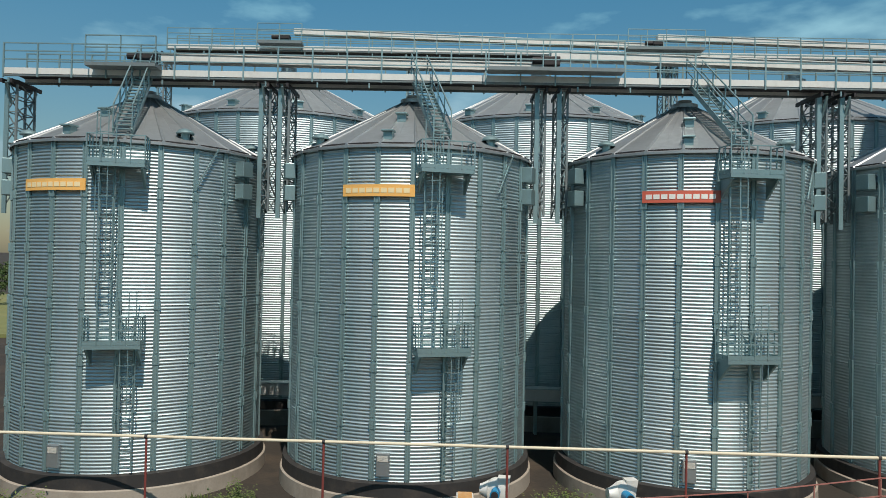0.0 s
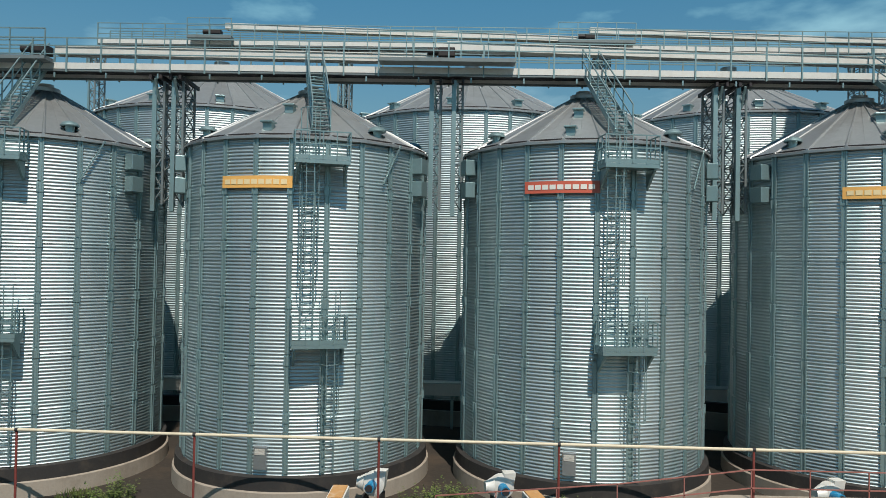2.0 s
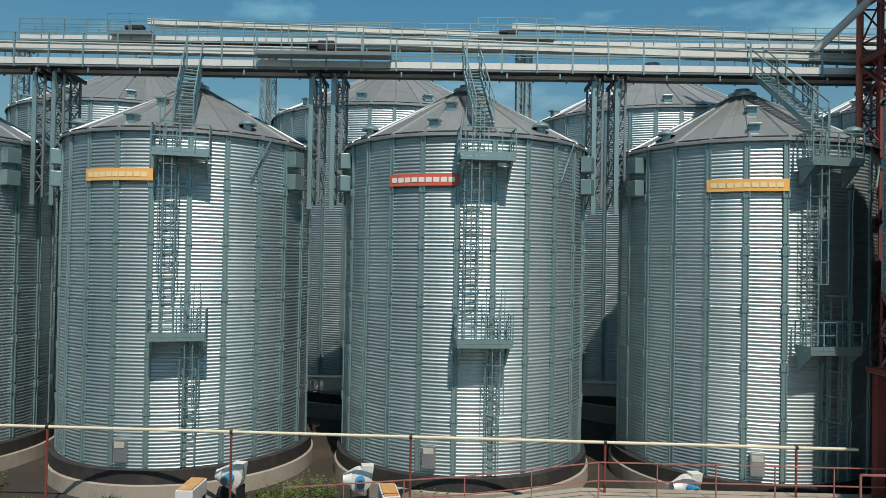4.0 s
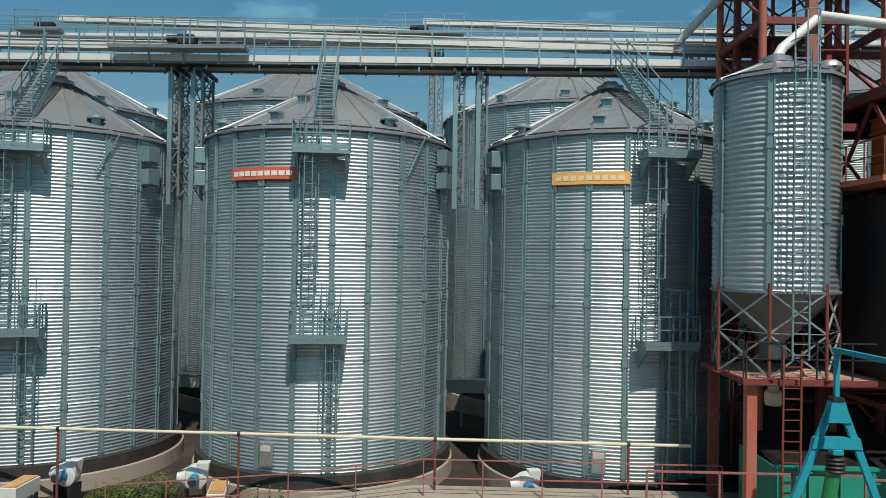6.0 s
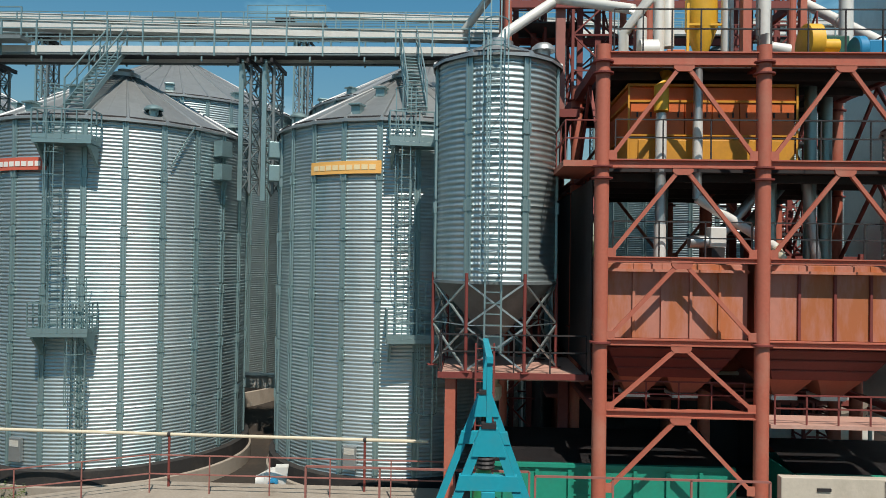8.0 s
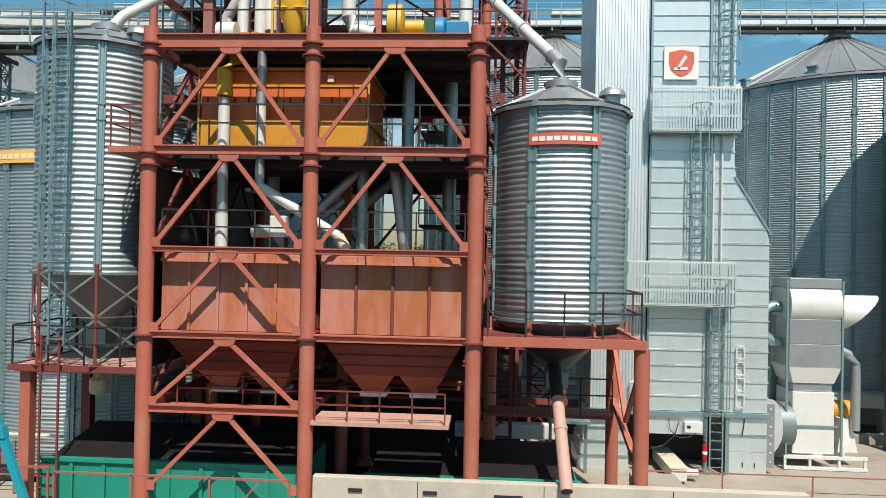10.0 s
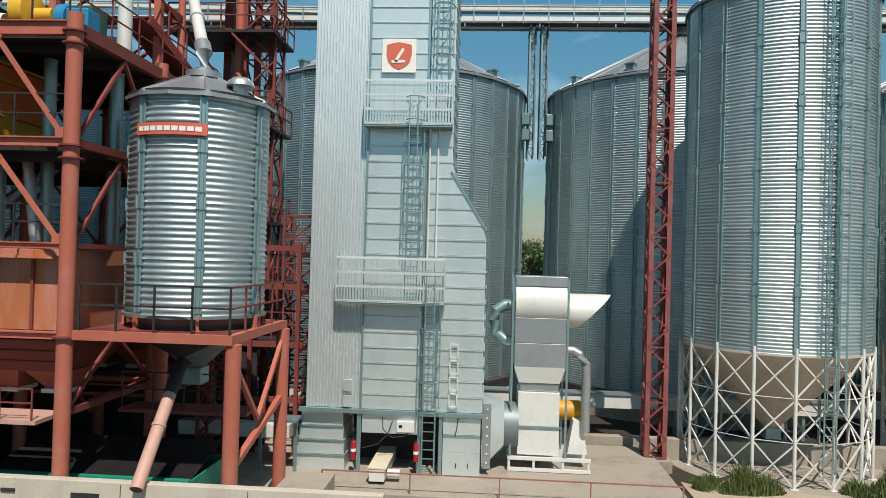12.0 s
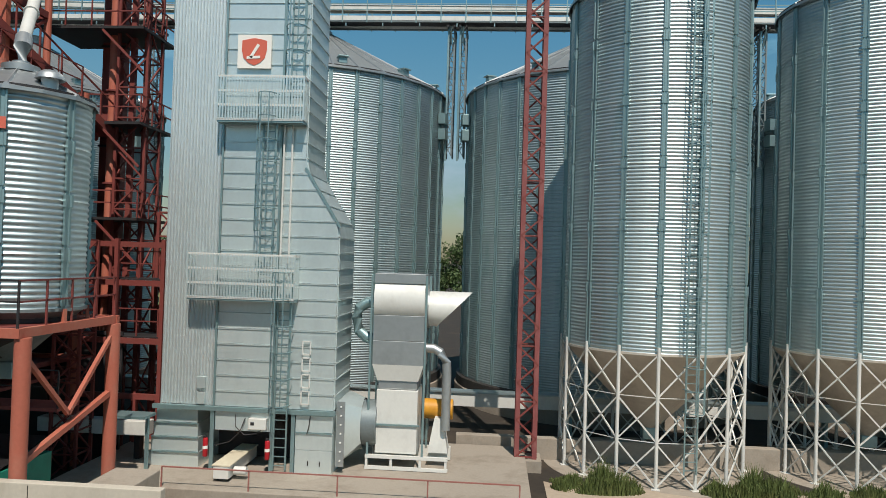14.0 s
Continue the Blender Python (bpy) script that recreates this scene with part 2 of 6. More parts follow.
def rail_run(parent, p, q, h=1.1, step=1.3, w=0.045, material=None, bars=(0.55, 1.0), kick=True):
    """A guard rail from p to q: posts, rails and a kick plate, each a part."""
    p, q = Vector(p), Vector(q)
    n = max(1, round((q - p).length / step))
    for i in range(n + 1):
        o = p.lerp(q, i / n)
        spot = (parent.name, round(o.x, 2), round(o.y, 2), round(o.z, 2))
        if spot not in POSTS:
            POSTS.add(spot)
            part("post", bar(B(), o, o + Vector((0, 0, h)), w), material, parent)
    for f in bars:
        part("rail", bar(B(), p + Vector((0, 0, h * f)), q + Vector((0, 0, h * f)), w), material, parent)
    if kick:
        part("kick_plate", bar(B(), p + Vector((0, 0, 0.08)), q + Vector((0, 0, 0.08)), 0.012, 0.15), material, parent)


def lattice(parent, x, y, z0, z1, w, material, leg=0.09, brace=0.05, step=None, depth=None, legs=4, name="leg"):
    """An upright lattice mast: its corner legs and all its braces."""
    d = depth or w
    cs = [(x - w / 2, y - d / 2), (x + w / 2, y - d / 2), (x + w / 2, y + d / 2), (x - w / 2, y + d / 2)]
    for cx, cy in cs:
        part(name, bar(B(), (cx, cy, z0), (cx, cy, z1), leg), material, parent)
    n = max(1, round((z1 - z0) / (step or w)))
    for k in range(4):
        a0, a1 = cs[k], cs[(k + 1) % 4]
        bm = B()
        for i in range(n):
            u, v = z0 + (z1 - z0) * i / n, z0 + (z1 - z0) * (i + 1) / n
            s, t = (a0, a1) if i % 2 == 0 else (a1, a0)
            bar(bm, (*s, u), (*t, v), brace)
            bar(bm, (*a0, v), (*a1, v), brace)
        tagged(part("bracing", bm, material, parent), kind="stuff")


# ---- ground ----
def ground_z(x, y):
    s = min(1, max(0, (x - 20) / 8))
    return -0.75 + 0.85 * s * s * (3 - 2 * s)


def make_ground():
    bm = B()
    xs = [-2500, -900, -300, -120, -60] + [-40 + 2.0 * i for i in range(66)] + [130, 300, 900, 2500]
    ys = [-2000, -500, -120, -40] + [-10 + 2.0 * i for i in range(41)] + [110, 200, 500, 1200, 3500]
    near = lambda x, y: -40 <= x <= 92 and -10 <= y <= 72
    grid = [[bm.verts.new((x, y, ground_z(x, y) + (0.05 * noise.noise((x * 0.31, y * 0.37, 0)) if near(x, y) else 0))) for x in xs] for y in ys]
    for r0, r1 in zip(grid, grid[1:]):
        for i in range(len(xs) - 1):
            bm.faces.new((r0[i], r0[i + 1], r1[i + 1], r1[i]))
    return tagged(part("ground", bm, SOIL, smooth=180), "bare trampled brown soil between the silos", "ground", kind="structure")


make_ground()
apron = tagged(part("pavement", box(B(), 37.6, 25.9, -0.3, 52.6, 33.0, 0.62, 0.03), CONCRETE), "pale dusty concrete apron under the grain dryer", "pavement", kind="structure")
bm = B()
yard_side = ((9.0, -0.7), (9.4, -0.32), (14.0, 0.34), (52.6, 0.34), (52.6, -0.7))
ya_, yb_ = [bm.verts.new((x, 17.5, z)) for x, z in yard_side], [bm.verts.new((x, 25.25, z)) for x, z in yard_side]
bm.faces.new(list(reversed(ya_))), bm.faces.new(yb_)
for i in range(5):
    bm.faces.new((ya_[i], yb_[i], yb_[(i + 1) % 5], ya_[(i + 1) % 5]))
yard = tagged(part("road", bm, CONCRETE), "sunlit pale concrete yard with dust", "road", kind="structure")

bm = B()
edge = [(53.2 + 0.8 * i, 30.2 - 0.9 * abs(math.sin(i * 1.7)) + 0.5 * math.sin(i * 0.6)) for i in range(40)]
lo_ = [bm.verts.new((x, 14.0, 0.135)) for x, y in edge]
hi_ = [bm.verts.new((x, y, 0.155)) for x, y in edge]
for i in range(39):
    bm.faces.new((lo_[i], lo_[i + 1], hi_[i + 1], hi_[i]))
tagged(part("path", bm, SAND), "pale sandy track along the silo legs", "path", kind="structure")
ap = thing("apron_railing", "thin rusty red railing on the apron edge", "railing")
rail_run(ap, (41.2, 26.0, 0.62), (52.2, 26.0, 0.62), 0.62, 2.7, 0.04, RAILRED, (1.0,), False)


# ---- silos ----
PITCH = 0.1295


def sheet_mesh(R, n, h, pitch, seg=4):
    bm = B()
    waves = max(1, round(h / pitch))
    rows = waves * 4
    half = math.pi / n
    grid = []
    for i in range(rows + 1):
        rr = R + 0.15 * pitch * math.cos(2 * math.pi * i / 4)
        grid.append([bm.verts.new((rr * math.cos(-half + 2 * half * k / seg), rr * math.sin(-half + 2 * half * k / seg), h * i / rows)) for k in range(seg + 1)])
    for r0, r1 in zip(grid, grid[1:]):
        for k in range(seg):
            bm.faces.new((r0[k], r0[k + 1], r1[k + 1], r1[k]))
    me = bpy.data.meshes.new("wall_sheet")
    bm.to_mesh(me)
    bm.free()
    me.materials.append(GALV)
    for p in me.polygons:
        p.use_smooth = True
    return me


def stiffener_mesh(R, z0, z1, tiers, w=0.2):
    """An upright hat-section stiffener with a raised splice plate at each ring joint, one lofted piece."""
    bm = B()
    h = (z1 - z0) / tiers
    rows = []
    for i in range(tiers):
        a0 = z0 + i * h
        lo, hi = a0 + (0.17 if i else 0.0), a0 + h - 0.16
        if i:
            rows += [(a0 - 0.159, 1.22, 0.1), (a0 + 0.169, 1.22, 0.1)]
        rows += [(lo, 0.62, 0.045), (lo + 0.09, 0.62, 0.045), (lo + 0.095, 1.0, 0.07), (hi, 1.0, 0.07)]
    rings = []
    for z, f, d in rows:
        hw = w * f / 2
        prof = [(0.005, -hw), (d, -hw), (d, -hw * 0.55), (d - 0.03, -hw * 0.4), (d - 0.03, hw * 0.4), (d, hw * 0.55), (d, hw), (0.005, hw)]
        rings.append([bm.verts.new((R + x, y, z)) for x, y in prof])
    for r0, r1 in zip(rings, rings[1:]):
        for k in range(7):
            bm.faces.new((r0[k], r0[k + 1], r1[k + 1], r1[k]))
    bm.faces.new(list(reversed(rings[0])))
    bm.faces.new(rings[-1])
    me = bpy.data.meshes.new("stiffener")
    bm.to_mesh(me)
    bm.free()
    me.materials.append(GALV_DARK)
    return me


def roof_panel_mesh(R, n, rise, r_top):
    """One pressed roof sector with a standing rib on its edge and a turned-down eave."""
    bm = B()
    half = math.pi / n
    k = rise / R
    pt = lambda r, a, dz=0.0: (r * math.cos(a), r * math.sin(a), (R - r) * k + dz)
    ro = R + 0.16
    e_ = 0.028 * 5 / R
    seq = [(-half, 0.0), (-half + 0.3 * e_, 0.06), (-half + 0.7 * e_, 0.06), (-half + e_, 0.0), (0, -0.02), (half, 0.0)]
    out, inn = [], []
    for a_, dz in seq:
        out.append(bm.verts.new(pt(ro, a_, dz)))
        inn.append(bm.verts.new(pt(r_top, a_, dz)))
    for i in range(len(seq) - 1):
        bm.faces.new((out[i], out[i + 1], inn[i + 1], inn[i]))
    lip = [bm.verts.new((ro * math.cos(a_), ro * math.sin(a_), (R - ro) * k - 0.10)) for a_, dz in seq]
    for i in range(len(seq) - 1):
        bm.faces.new((lip[i], lip[i + 1], out[i + 1], out[i]))
    me = bpy.data.meshes.new("roof_panel")
    bm.to_mesh(me)
    bm.free()
    me.materials.append(GALV_ROOF)
    return me


MESHES = {}


def shell(root, R, z0, z1, n, tiers, rise, phase, r_top=0.5, neck=0.5, pitch=PITCH):
    """Wall sheets, stiffeners and roof of a round silo. phase: the bearing of one stiffener, degrees from -y towards +x."""
    key = (R, n, z0, z1, tiers, rise)
    if key not in MESHES:
        MESHES[key] = (sheet_mesh(R, n, (z1 - z0) / tiers, pitch), stiffener_mesh(R, z0, z1, tiers), roof_panel_mesh(R, n, rise, r_top))
    sheet, stiff, panel = MESHES[key]
    step = 360 / n
    for k in range(n):
        b = phase + k * step
        share("stiffener", stiff, root, pose(0, 0, 0, 0, 0, b - 90))
        share("roof_panel", panel, root, pose(0, 0, z1, 0, 0, b + step / 2 - 90))
        for i in range(tiers):
            share("wall_sheet", sheet, root, pose(0, 0, z0 + i * (z1 - z0) / tiers, 0, 0, b + step / 2 - 90))
    part("cap", lathe(B(), [(r_top + 0.15, -0.05), (r_top + 0.15, 0.12), (r_top - 0.1, 0.2), (r_top - 0.1, neck)], 20, (0, 0, z1 + rise * (1 - r_top / R))), GALV_ROOF, root, smooth=40)
    ring = B()
    lathe(ring, [(R + 0.03, z1 - 0.07), (R + 0.1, z1 - 0.07), (R + 0.1, z1 - 0.01), (R + 0.03, z1 - 0.01)], 72, cap=False)
    part("eave_ring", ring, DARK, root)


def bearing(b, r, z):
    """A place on a silo: bearing from -y towards +x, distance from the axis, height."""
    return Vector((r * math.sin(radians(b)), -r * math.cos(radians(b)), z))


def roof_vent(root, R, rise, z1, b, r, big=0.34):
    """A square roof vent with a hood that stands on the slope."""
    o = bearing(b, r, z1 + (R - r) * rise / R)
    bm = B()
    box(bm, -big / 2, -big / 2, -0.1, big / 2, big / 2, 0.2)
    box(bm, -big / 2 - 0.06, -big / 2 - 0.12, 0.2, big / 2 + 0.06, big / 2 + 0.05, 0.27, 0.015)
    ob = part("roof_vent", bm, GALV_DARK, root, "square galvanised roof vent with a hood")
    ob.matrix_basis = Matrix.Translation(o) @ pose(0, 0, 0, 0, 0, b)


def mushroom_vent(root, R, rise, z1, b, r):
    """A round roof vent with a domed cap that stands on the slope."""
    o = bearing(b, r, z1 + (R - r) * rise / R)
    part("round_vent", lathe(B(), [(0.17, -0.15), (0.17, 0.16), (0.34, 0.13), (0.35, 0.18), (0.26, 0.29), (0.1, 0.35), (0.02, 0.36)], 18, o), GALV_DARK, root, "round mushroom roof vent", 45)


def ladder(root, o, along, outward, z0, z1, w=0.45, cage=True, material=None):
    """A caged ladder. o: its foot's middle on plan; along: across the rungs; outward: away from the wall."""
    o, along, outward = Vector((*o[:2], 0)), Vector(along), Vector(outward)
    material = material or GALV_DARK
    up = Vector((0, 0, 1))
    for s in (-1, 1):
        part("stile", bar(B(), o + along * s * w / 2 + up * z0, o + along * s * w / 2 + up * z1, 0.05), material, root)
    bm = B()
    for i in range(int((z1 - z0) / 0.3)):
        z = z0 + 0.15 + i * 0.3
        bar(bm, o - along * w / 2 + up * z, o + along * w / 2 + up * z, 0.028)
    tagged(part("rung_set", bm, material, root), kind="stuff")
    if cage:
        zc = z0 + 2.2
        hoop = [along * math.cos(u) * 0.36 + outward * (0.06 + 0.6 * math.sin(u)) for u in np.linspace(0, math.pi, 9)]
        n = int((z1 + 0.9 - zc) / 0.75)
        for i in range(n + 1):
            z = zc + (z1 + 0.9 - zc) * i / n
            part("cage_hoop", tube(B(), [o + p + up * z for p in hoop], 0.018, 5), material, root)
        for k in (1, 3, 5, 7):
            part("cage_strap", bar(B(), o + hoop[k] + up * zc, o + hoop[k] + up * (z1 + 0.9), 0.035, 0.012), material, root)


def balcony(root, R, b, z, width=1.95, deep=0.85):
    """A bracketed landing on the wall with its guard rail."""
    out = Vector((math.sin(radians(b)), -math.cos(radians(b)), 0))
    side = Vector((math.cos(radians(b)), math.sin(radians(b)), 0))
    up = Vector((0, 0, 1))
    m = Matrix.Translation(out * (R + 0.08) + up * z) @ pose(0, 0, 0, 0, 0, b)
    bm = B()
    box(bm, -width / 2, -deep, -0.14, width / 2, 0, 0.0)
    fl = part("landing_floor", bm, GALV_DARK, root)
    fl.matrix_basis = m
    for s in (-1, 1):
        bm = B()
        x = s * (width / 2 - 0.12)
        vs = [bm.verts.new((x + dx, y, zz)) for dx in (-0.04, 0.04) for y, zz in ((0, -0.14), (-deep * 0.9, -0.14), (-deep * 0.9, -0.2), (0, -0.85))]
        for q in ((0, 1, 2, 3), (7, 6, 5, 4), (0, 4, 5, 1), (1, 5, 6, 2), (2, 6, 7, 3), (3, 7, 4, 0)):
            bm.faces.new([vs[i] for i in q])
        br = part("bracket", bm, GALV_DARK, root)
        br.matrix_basis = m
    P = lambda x, y, zz: out * (R + 0.08 - y) + side * x + up * (z + zz)
    runs = [(P(-width / 2, 0, 0), P(-width / 2, -deep, 0)), (P(-width / 2, -deep, 0), P(width / 2, -deep, 0)), (P(width / 2, -deep, 0), P(width / 2, 0, 0))]
    for p, q in runs:
        rail_run(root, p, q, 1.0, 0.55, 0.04, GALV_DARK)


def sign(root, R, b0, b1, z0, z1, material, letters, cells=9):
    """A curved name board on the stiffeners with a row of plain white bars in place of its lettering."""
    bm, n = B(), 12
    rr = R + 0.13
    rows = [[bm.verts.new(bearing(b0 + (b1 - b0) * i / n, r, z)) for i in range(n + 1)] for r, z in ((rr, z0), (rr, z1), (rr - 0.03, z1), (rr - 0.03, z0))]
    for j in range(4):
        for i in range(n):
            bm.faces.new((rows[j][i], rows[j][i + 1], rows[(j + 1) % 4][i + 1], rows[(j + 1) % 4][i]))
    board = part("name_board", bm, material, root, "name board with a row of white bars")
    h = z1 - z0
    for c in range(cells):
        u0 = b0 + (b1 - b0) * (0.05 + 0.9 * c / cells)
        u1 = b0 + (b1 - b0) * (0.05 + 0.9 * (c + 0.8) / cells)
        bm = B()
        q = [bearing(u, rr + 0.012, z) for u, z in ((u0, z0 + 0.3 * h), (u1, z0 + 0.3 * h), (u1, z0 + 0.7 * h), (u0, z0 + 0.7 * h))]
        back = [bearing(u, rr + 0.004, z) for u, z in ((u0, z0 + 0.3 * h), (u1, z0 + 0.3 * h), (u1, z0 + 0.7 * h), (u0, z0 + 0.7 * h))]
        vq, vb = [bm.verts.new(p) for p in q], [bm.verts.new(p) for p in back]
        bm.faces.new(vq)
        for i in range(4):
            bm.faces.new((vq[i], vb[i], vb[(i + 1) % 4], vq[(i + 1) % 4]))
        part("plain_bar", bm, letters, board)


def base_ring(root, R, z0):
    part("foundation", lathe(B(), [(R + 0.36, -1.0), (R + 0.34, z0 - 0.54), (R + 0.28, z0 - 0.5), (R - 0.3, z0 - 0.5)], 72), CONCRETE, root, "round concrete footing")
    part("bitumen_band", lathe(B(), [(R + 0.26, z0 - 0.505), (R + 0.24, z0 - 0.02), (R + 0.03, z0 + 0.02), (R - 0.2, z0 + 0.02)], 72), BITUMEN, root, "black bitumen sealing band")


S_R, S_Z0, S_Z1, S_RISE, S_N = 5.0, 0.36, 12.78, 2.75, 24


def grain_silo(x, y, phase, walk_b, sign_mat, words):
    root = thing("grain_silo", words, "silo", "front row of grain silos", (x, y, 0))
    shell(root, S_R, S_Z0, S_Z1, S_N, 6, S_RISE, phase, 0.42, 0.3)
    base_ring(root, S_R, S_Z0)
    for b, r in ((phase - 12, 4.55), (phase + 42, 4.5), (phase - 55, 4.5), (phase - 10, 2.7), (phase + 95, 4.5), (phase + 170, 4.5)):
        if r == 4.5:
            mushroom_vent(root, S_R, S_RISE, S_Z1, b, r)
        else:
            roof_vent(root, S_R, S_RISE, S_Z1, b, r)
    sign(root, S_R, phase - 30.5, phase + 0.8, 10.78, 11.22, sign_mat, SIGN_WHITE if sign_mat is SIGN_RED else SIGN_FADED)
    balcony(root, S_R, walk_b, 5.2)
    balcony(root, S_R, walk_b, 11.75)
    out = Vector((math.sin(radians(walk_b)), -math.cos(radians(walk_b)), 0))
    side = Vector((math.cos(radians(walk_b)), math.sin(radians(walk_b)), 0))
    ladder(root, out * 5.22 + side * 0.42, side, out, 0.5, 6.2)
    ladder(root, out * 5.22 - side * 0.42, side, out, 5.3, 12.7)
    # inspection hatch
    hatch = part("hatch", box(B(), -0.24, -0.16, -0.42, 0.24, 0, 0.42, 0.02), GALV_ROOF, root, "small pale inspection hatch")
    hatch.matrix_basis = Matrix.Translation(bearing(phase - 10, S_R + 0.02, 1.02)) @ pose(0, 0, 0, 0, 0, phase - 10)
    plate = part("plate", box(B(), -0.19, -0.025, 0.12, 0.19, -0.165 + 0.14, 0.34), SIGN_WHITE, hatch)
    plate.matrix_basis = Matrix.Translation((0, -0.15, 0))
    # stair over the roof to the gallery
    p0, p1 = out * 5.0 + Vector((0, 0, S_Z1 + 0.25)), out * 0.9 + Vector((0, 0, 16.2))
    for s in (-1, 1):
        o = side * s * 0.33
        part("stringer", bar(B(), p0 + o, p1 + o, 0.05, 0.2), GALV_DARK, root)
        part("handrail", bar(B(), p0 + o + Vector((0, 0, 1.0)), p1 + o + Vector((0, 0, 1.0)), 0.045), GALV_DARK, root)
        part("knee_rail", bar(B(), p0 + o + Vector((0, 0, 0.5)), p1 + o + Vector((0, 0, 0.5)), 0.035), GALV_DARK, root)
        for i in range(5):
            q = p0.lerp(p1, i / 4) + o
            part("post", bar(B(), q, q + Vector((0, 0, 1.0)), 0.045), GALV_DARK, root)
    for i in range(17):
        q = p0.lerp(p1, (i + 0.5) / 17)
        tr = part("tread", box(B(), -0.32, -0.11, -0.015, 0.32, 0.11, 0.015), GALV_DARK, root)
        tr.matrix_basis = Matrix.Translation(q) @ pose(0, 0, 0, 0, 0, walk_b)
    # hooded side outlets high on the wall, with a leaning stay
    for b in (68, -70):
        for zz in (11.1, 12.0):
            h = part("side_hood", box(B(), -0.3, -0.42, -0.3, 0.3, 0, 0.32, 0.02), GALV_DARK, root, "boxy galvanised side outlet")
            h.matrix_basis = Matrix.Translation(bearing(b, S_R + 0.05, zz)) @ pose(0, 0, 0, 0, 0, b)
        part("stay", bar(B(), bearing(b - 14, S_R + 0.15, 12.7), bearing(b - 24, S_R + 0.15, 11.1), 0.05), GALV_DARK, root)
    return root


SY = 31.1
grain_silo(-13.5, SY, -1, 13.5, SIGN_YEL, "corrugated galvanised grain silo with conical roof and amber name board")
grain_silo(-1.85, SY, 4, 16, SIGN_YEL, "corrugated galvanised grain silo with conical roof and faded amber name board")
grain_silo(9.92, SY, -3.5, 7, SIGN_RED, "corrugated galvanised grain silo with conical roof and red name board")
grain_silo(21.7, SY, -4.3, 10, SIGN_YEL, "corrugated galvanised grain silo partly shaded, amber name board")

B_R, B_Z0, B_Z1, B_N = 7.7, 0.6, 16.7, 36


def large_silo(x, y, phase, lift):
    root = thing("large_silo", "broad tall galvanised grain silo behind the front row", "silo", "back row of large silos", (x, y, lift))
    shell(root, B_R, B_Z0, B_Z1, B_N, 8, 4.1, phase, r_top=0.6)
    base_ring(root, B_R, B_Z0)
    for k in range(12):
        roof_vent(root, B_R, 4.1, B_Z1, phase + 15 + 30 * k, 7.1, 0.42)
    for b in (78, -78):
        for zz in (14.2, 15.1):
            h = part("side_hood", box(B(), -0.3, -0.42, -0.3, 0.3, 0, 0.32, 0.02), GALV_DARK, root, "boxy galvanised side outlet")
            h.matrix_basis = Matrix.Translation(bearing(b, B_R + 0.05, zz)) @ pose(0, 0, 0, 0, 0, b)
    return root


BY = 47.0
for i, (x, lift) in enumerate(((-11.1, 0), (5.4, 0), (22.1, 0.1), (40.25, 0.9), (57.1, 0.85), (74.1, 0.85))):
    large_silo(x, BY, 3 + 2 * i, lift)


# ---- galleries ----
def gallery(words, x0, x1, y, z, ends, drives, w=1.5, step=1.45):
    """An overhead conveyor gallery: girders, floor, rails and a closed trough with drive units."""
    root = thing("conveyor_gallery", words, "conveyor gallery", "", (0, y, 0))
    for s in (-1, 1):
        part("girder", box(B(), x0, s * w / 2 - 0.05, z + 0.142, x1, s * w / 2 + 0.05, z + 0.40), WHITE, root)
        # girder's lower strip in darker steel stands for its shadow band
        part("bottom_chord", box(B(), x0, s * w / 2 - 0.03, z + 0.06, x1, s * w / 2 + 0.09, z + 0.14), STEEL, root)
    part("floor_plate", box(B(), x0, -w / 2 + 0.06, z + 0.28, x1, w / 2 - 0.06, z + 0.32), DARK, root)
    n = round((x1 - x0) / step)
    for s in (-1, 1):
        for i in range(n + 1):
            x = x0 + (x1 - x0) * i / n
            part("post", bar(B(), (x, s * (w / 2 + 0.07), z), (x, s * (w / 2 + 0.07), z + 1.45), 0.06), GALV_DARK, root)
        for h in (0.75, 1.1, 1.43):
            part("rail", bar(B(), (x0, s * (w / 2 + 0.07), z + h), (x1, s * (w / 2 + 0.07), z + h), 0.045), GALV_DARK, root)
    for i in range(n * 2):
        x = x0 + (x1 - x0) * (i + 0.3) / (2 * n)
        if i % 3 == 0:
            part("bracket", bar(B(), (x, -w / 2 - 0.05, z - 0.02), (x, -w / 2 - 0.05, z - 0.22), 0.06), GALV_DARK, root)
    for (a0, za), (a1, zb) in ends:
        bm = B()
        bar(bm, (a0, 0, z + za + 0.16), (a1, 0, z + zb + 0.16), 0.5, 0.30)
        tr = part("trough", bm, WHITE, root, "pale closed conveyor trough")
        lid = B()
        bar(lid, (a0, 0, z + za + 0.335), (a1, 0, z + zb + 0.335), 0.58, 0.04)
        part("lid", lid, WHITE, tr)
    for x, zz, da, db in drives:
        bm = B()
        box(bm, da, -w / 2 - 0.8, z + zz - 0.15, db, -w / 2 - 0.12, z + zz + 0.0)
        part("drive_deck", bm, STEEL, root)
        bm = B()
        box(bm, x - 0.35, -0.5, z + zz + 0.35, x + 0.35, 0.1, z + zz + 0.75, 0.04)
        bar(bm, (x - 0.8, -0.3, z + zz + 0.6), (x - 0.3, -0.3, z + zz + 0.6), 0.3, sides=12)
        part("drive_motor", bm, DARK, root, "dark geared motor")
        rail_run(root, (da, -w / 2 - 0.76, z + zz), (db, -w / 2 - 0.76, z + zz), 1.1, 1.2, 0.045, GALV_DARK, kick=False)
    return root


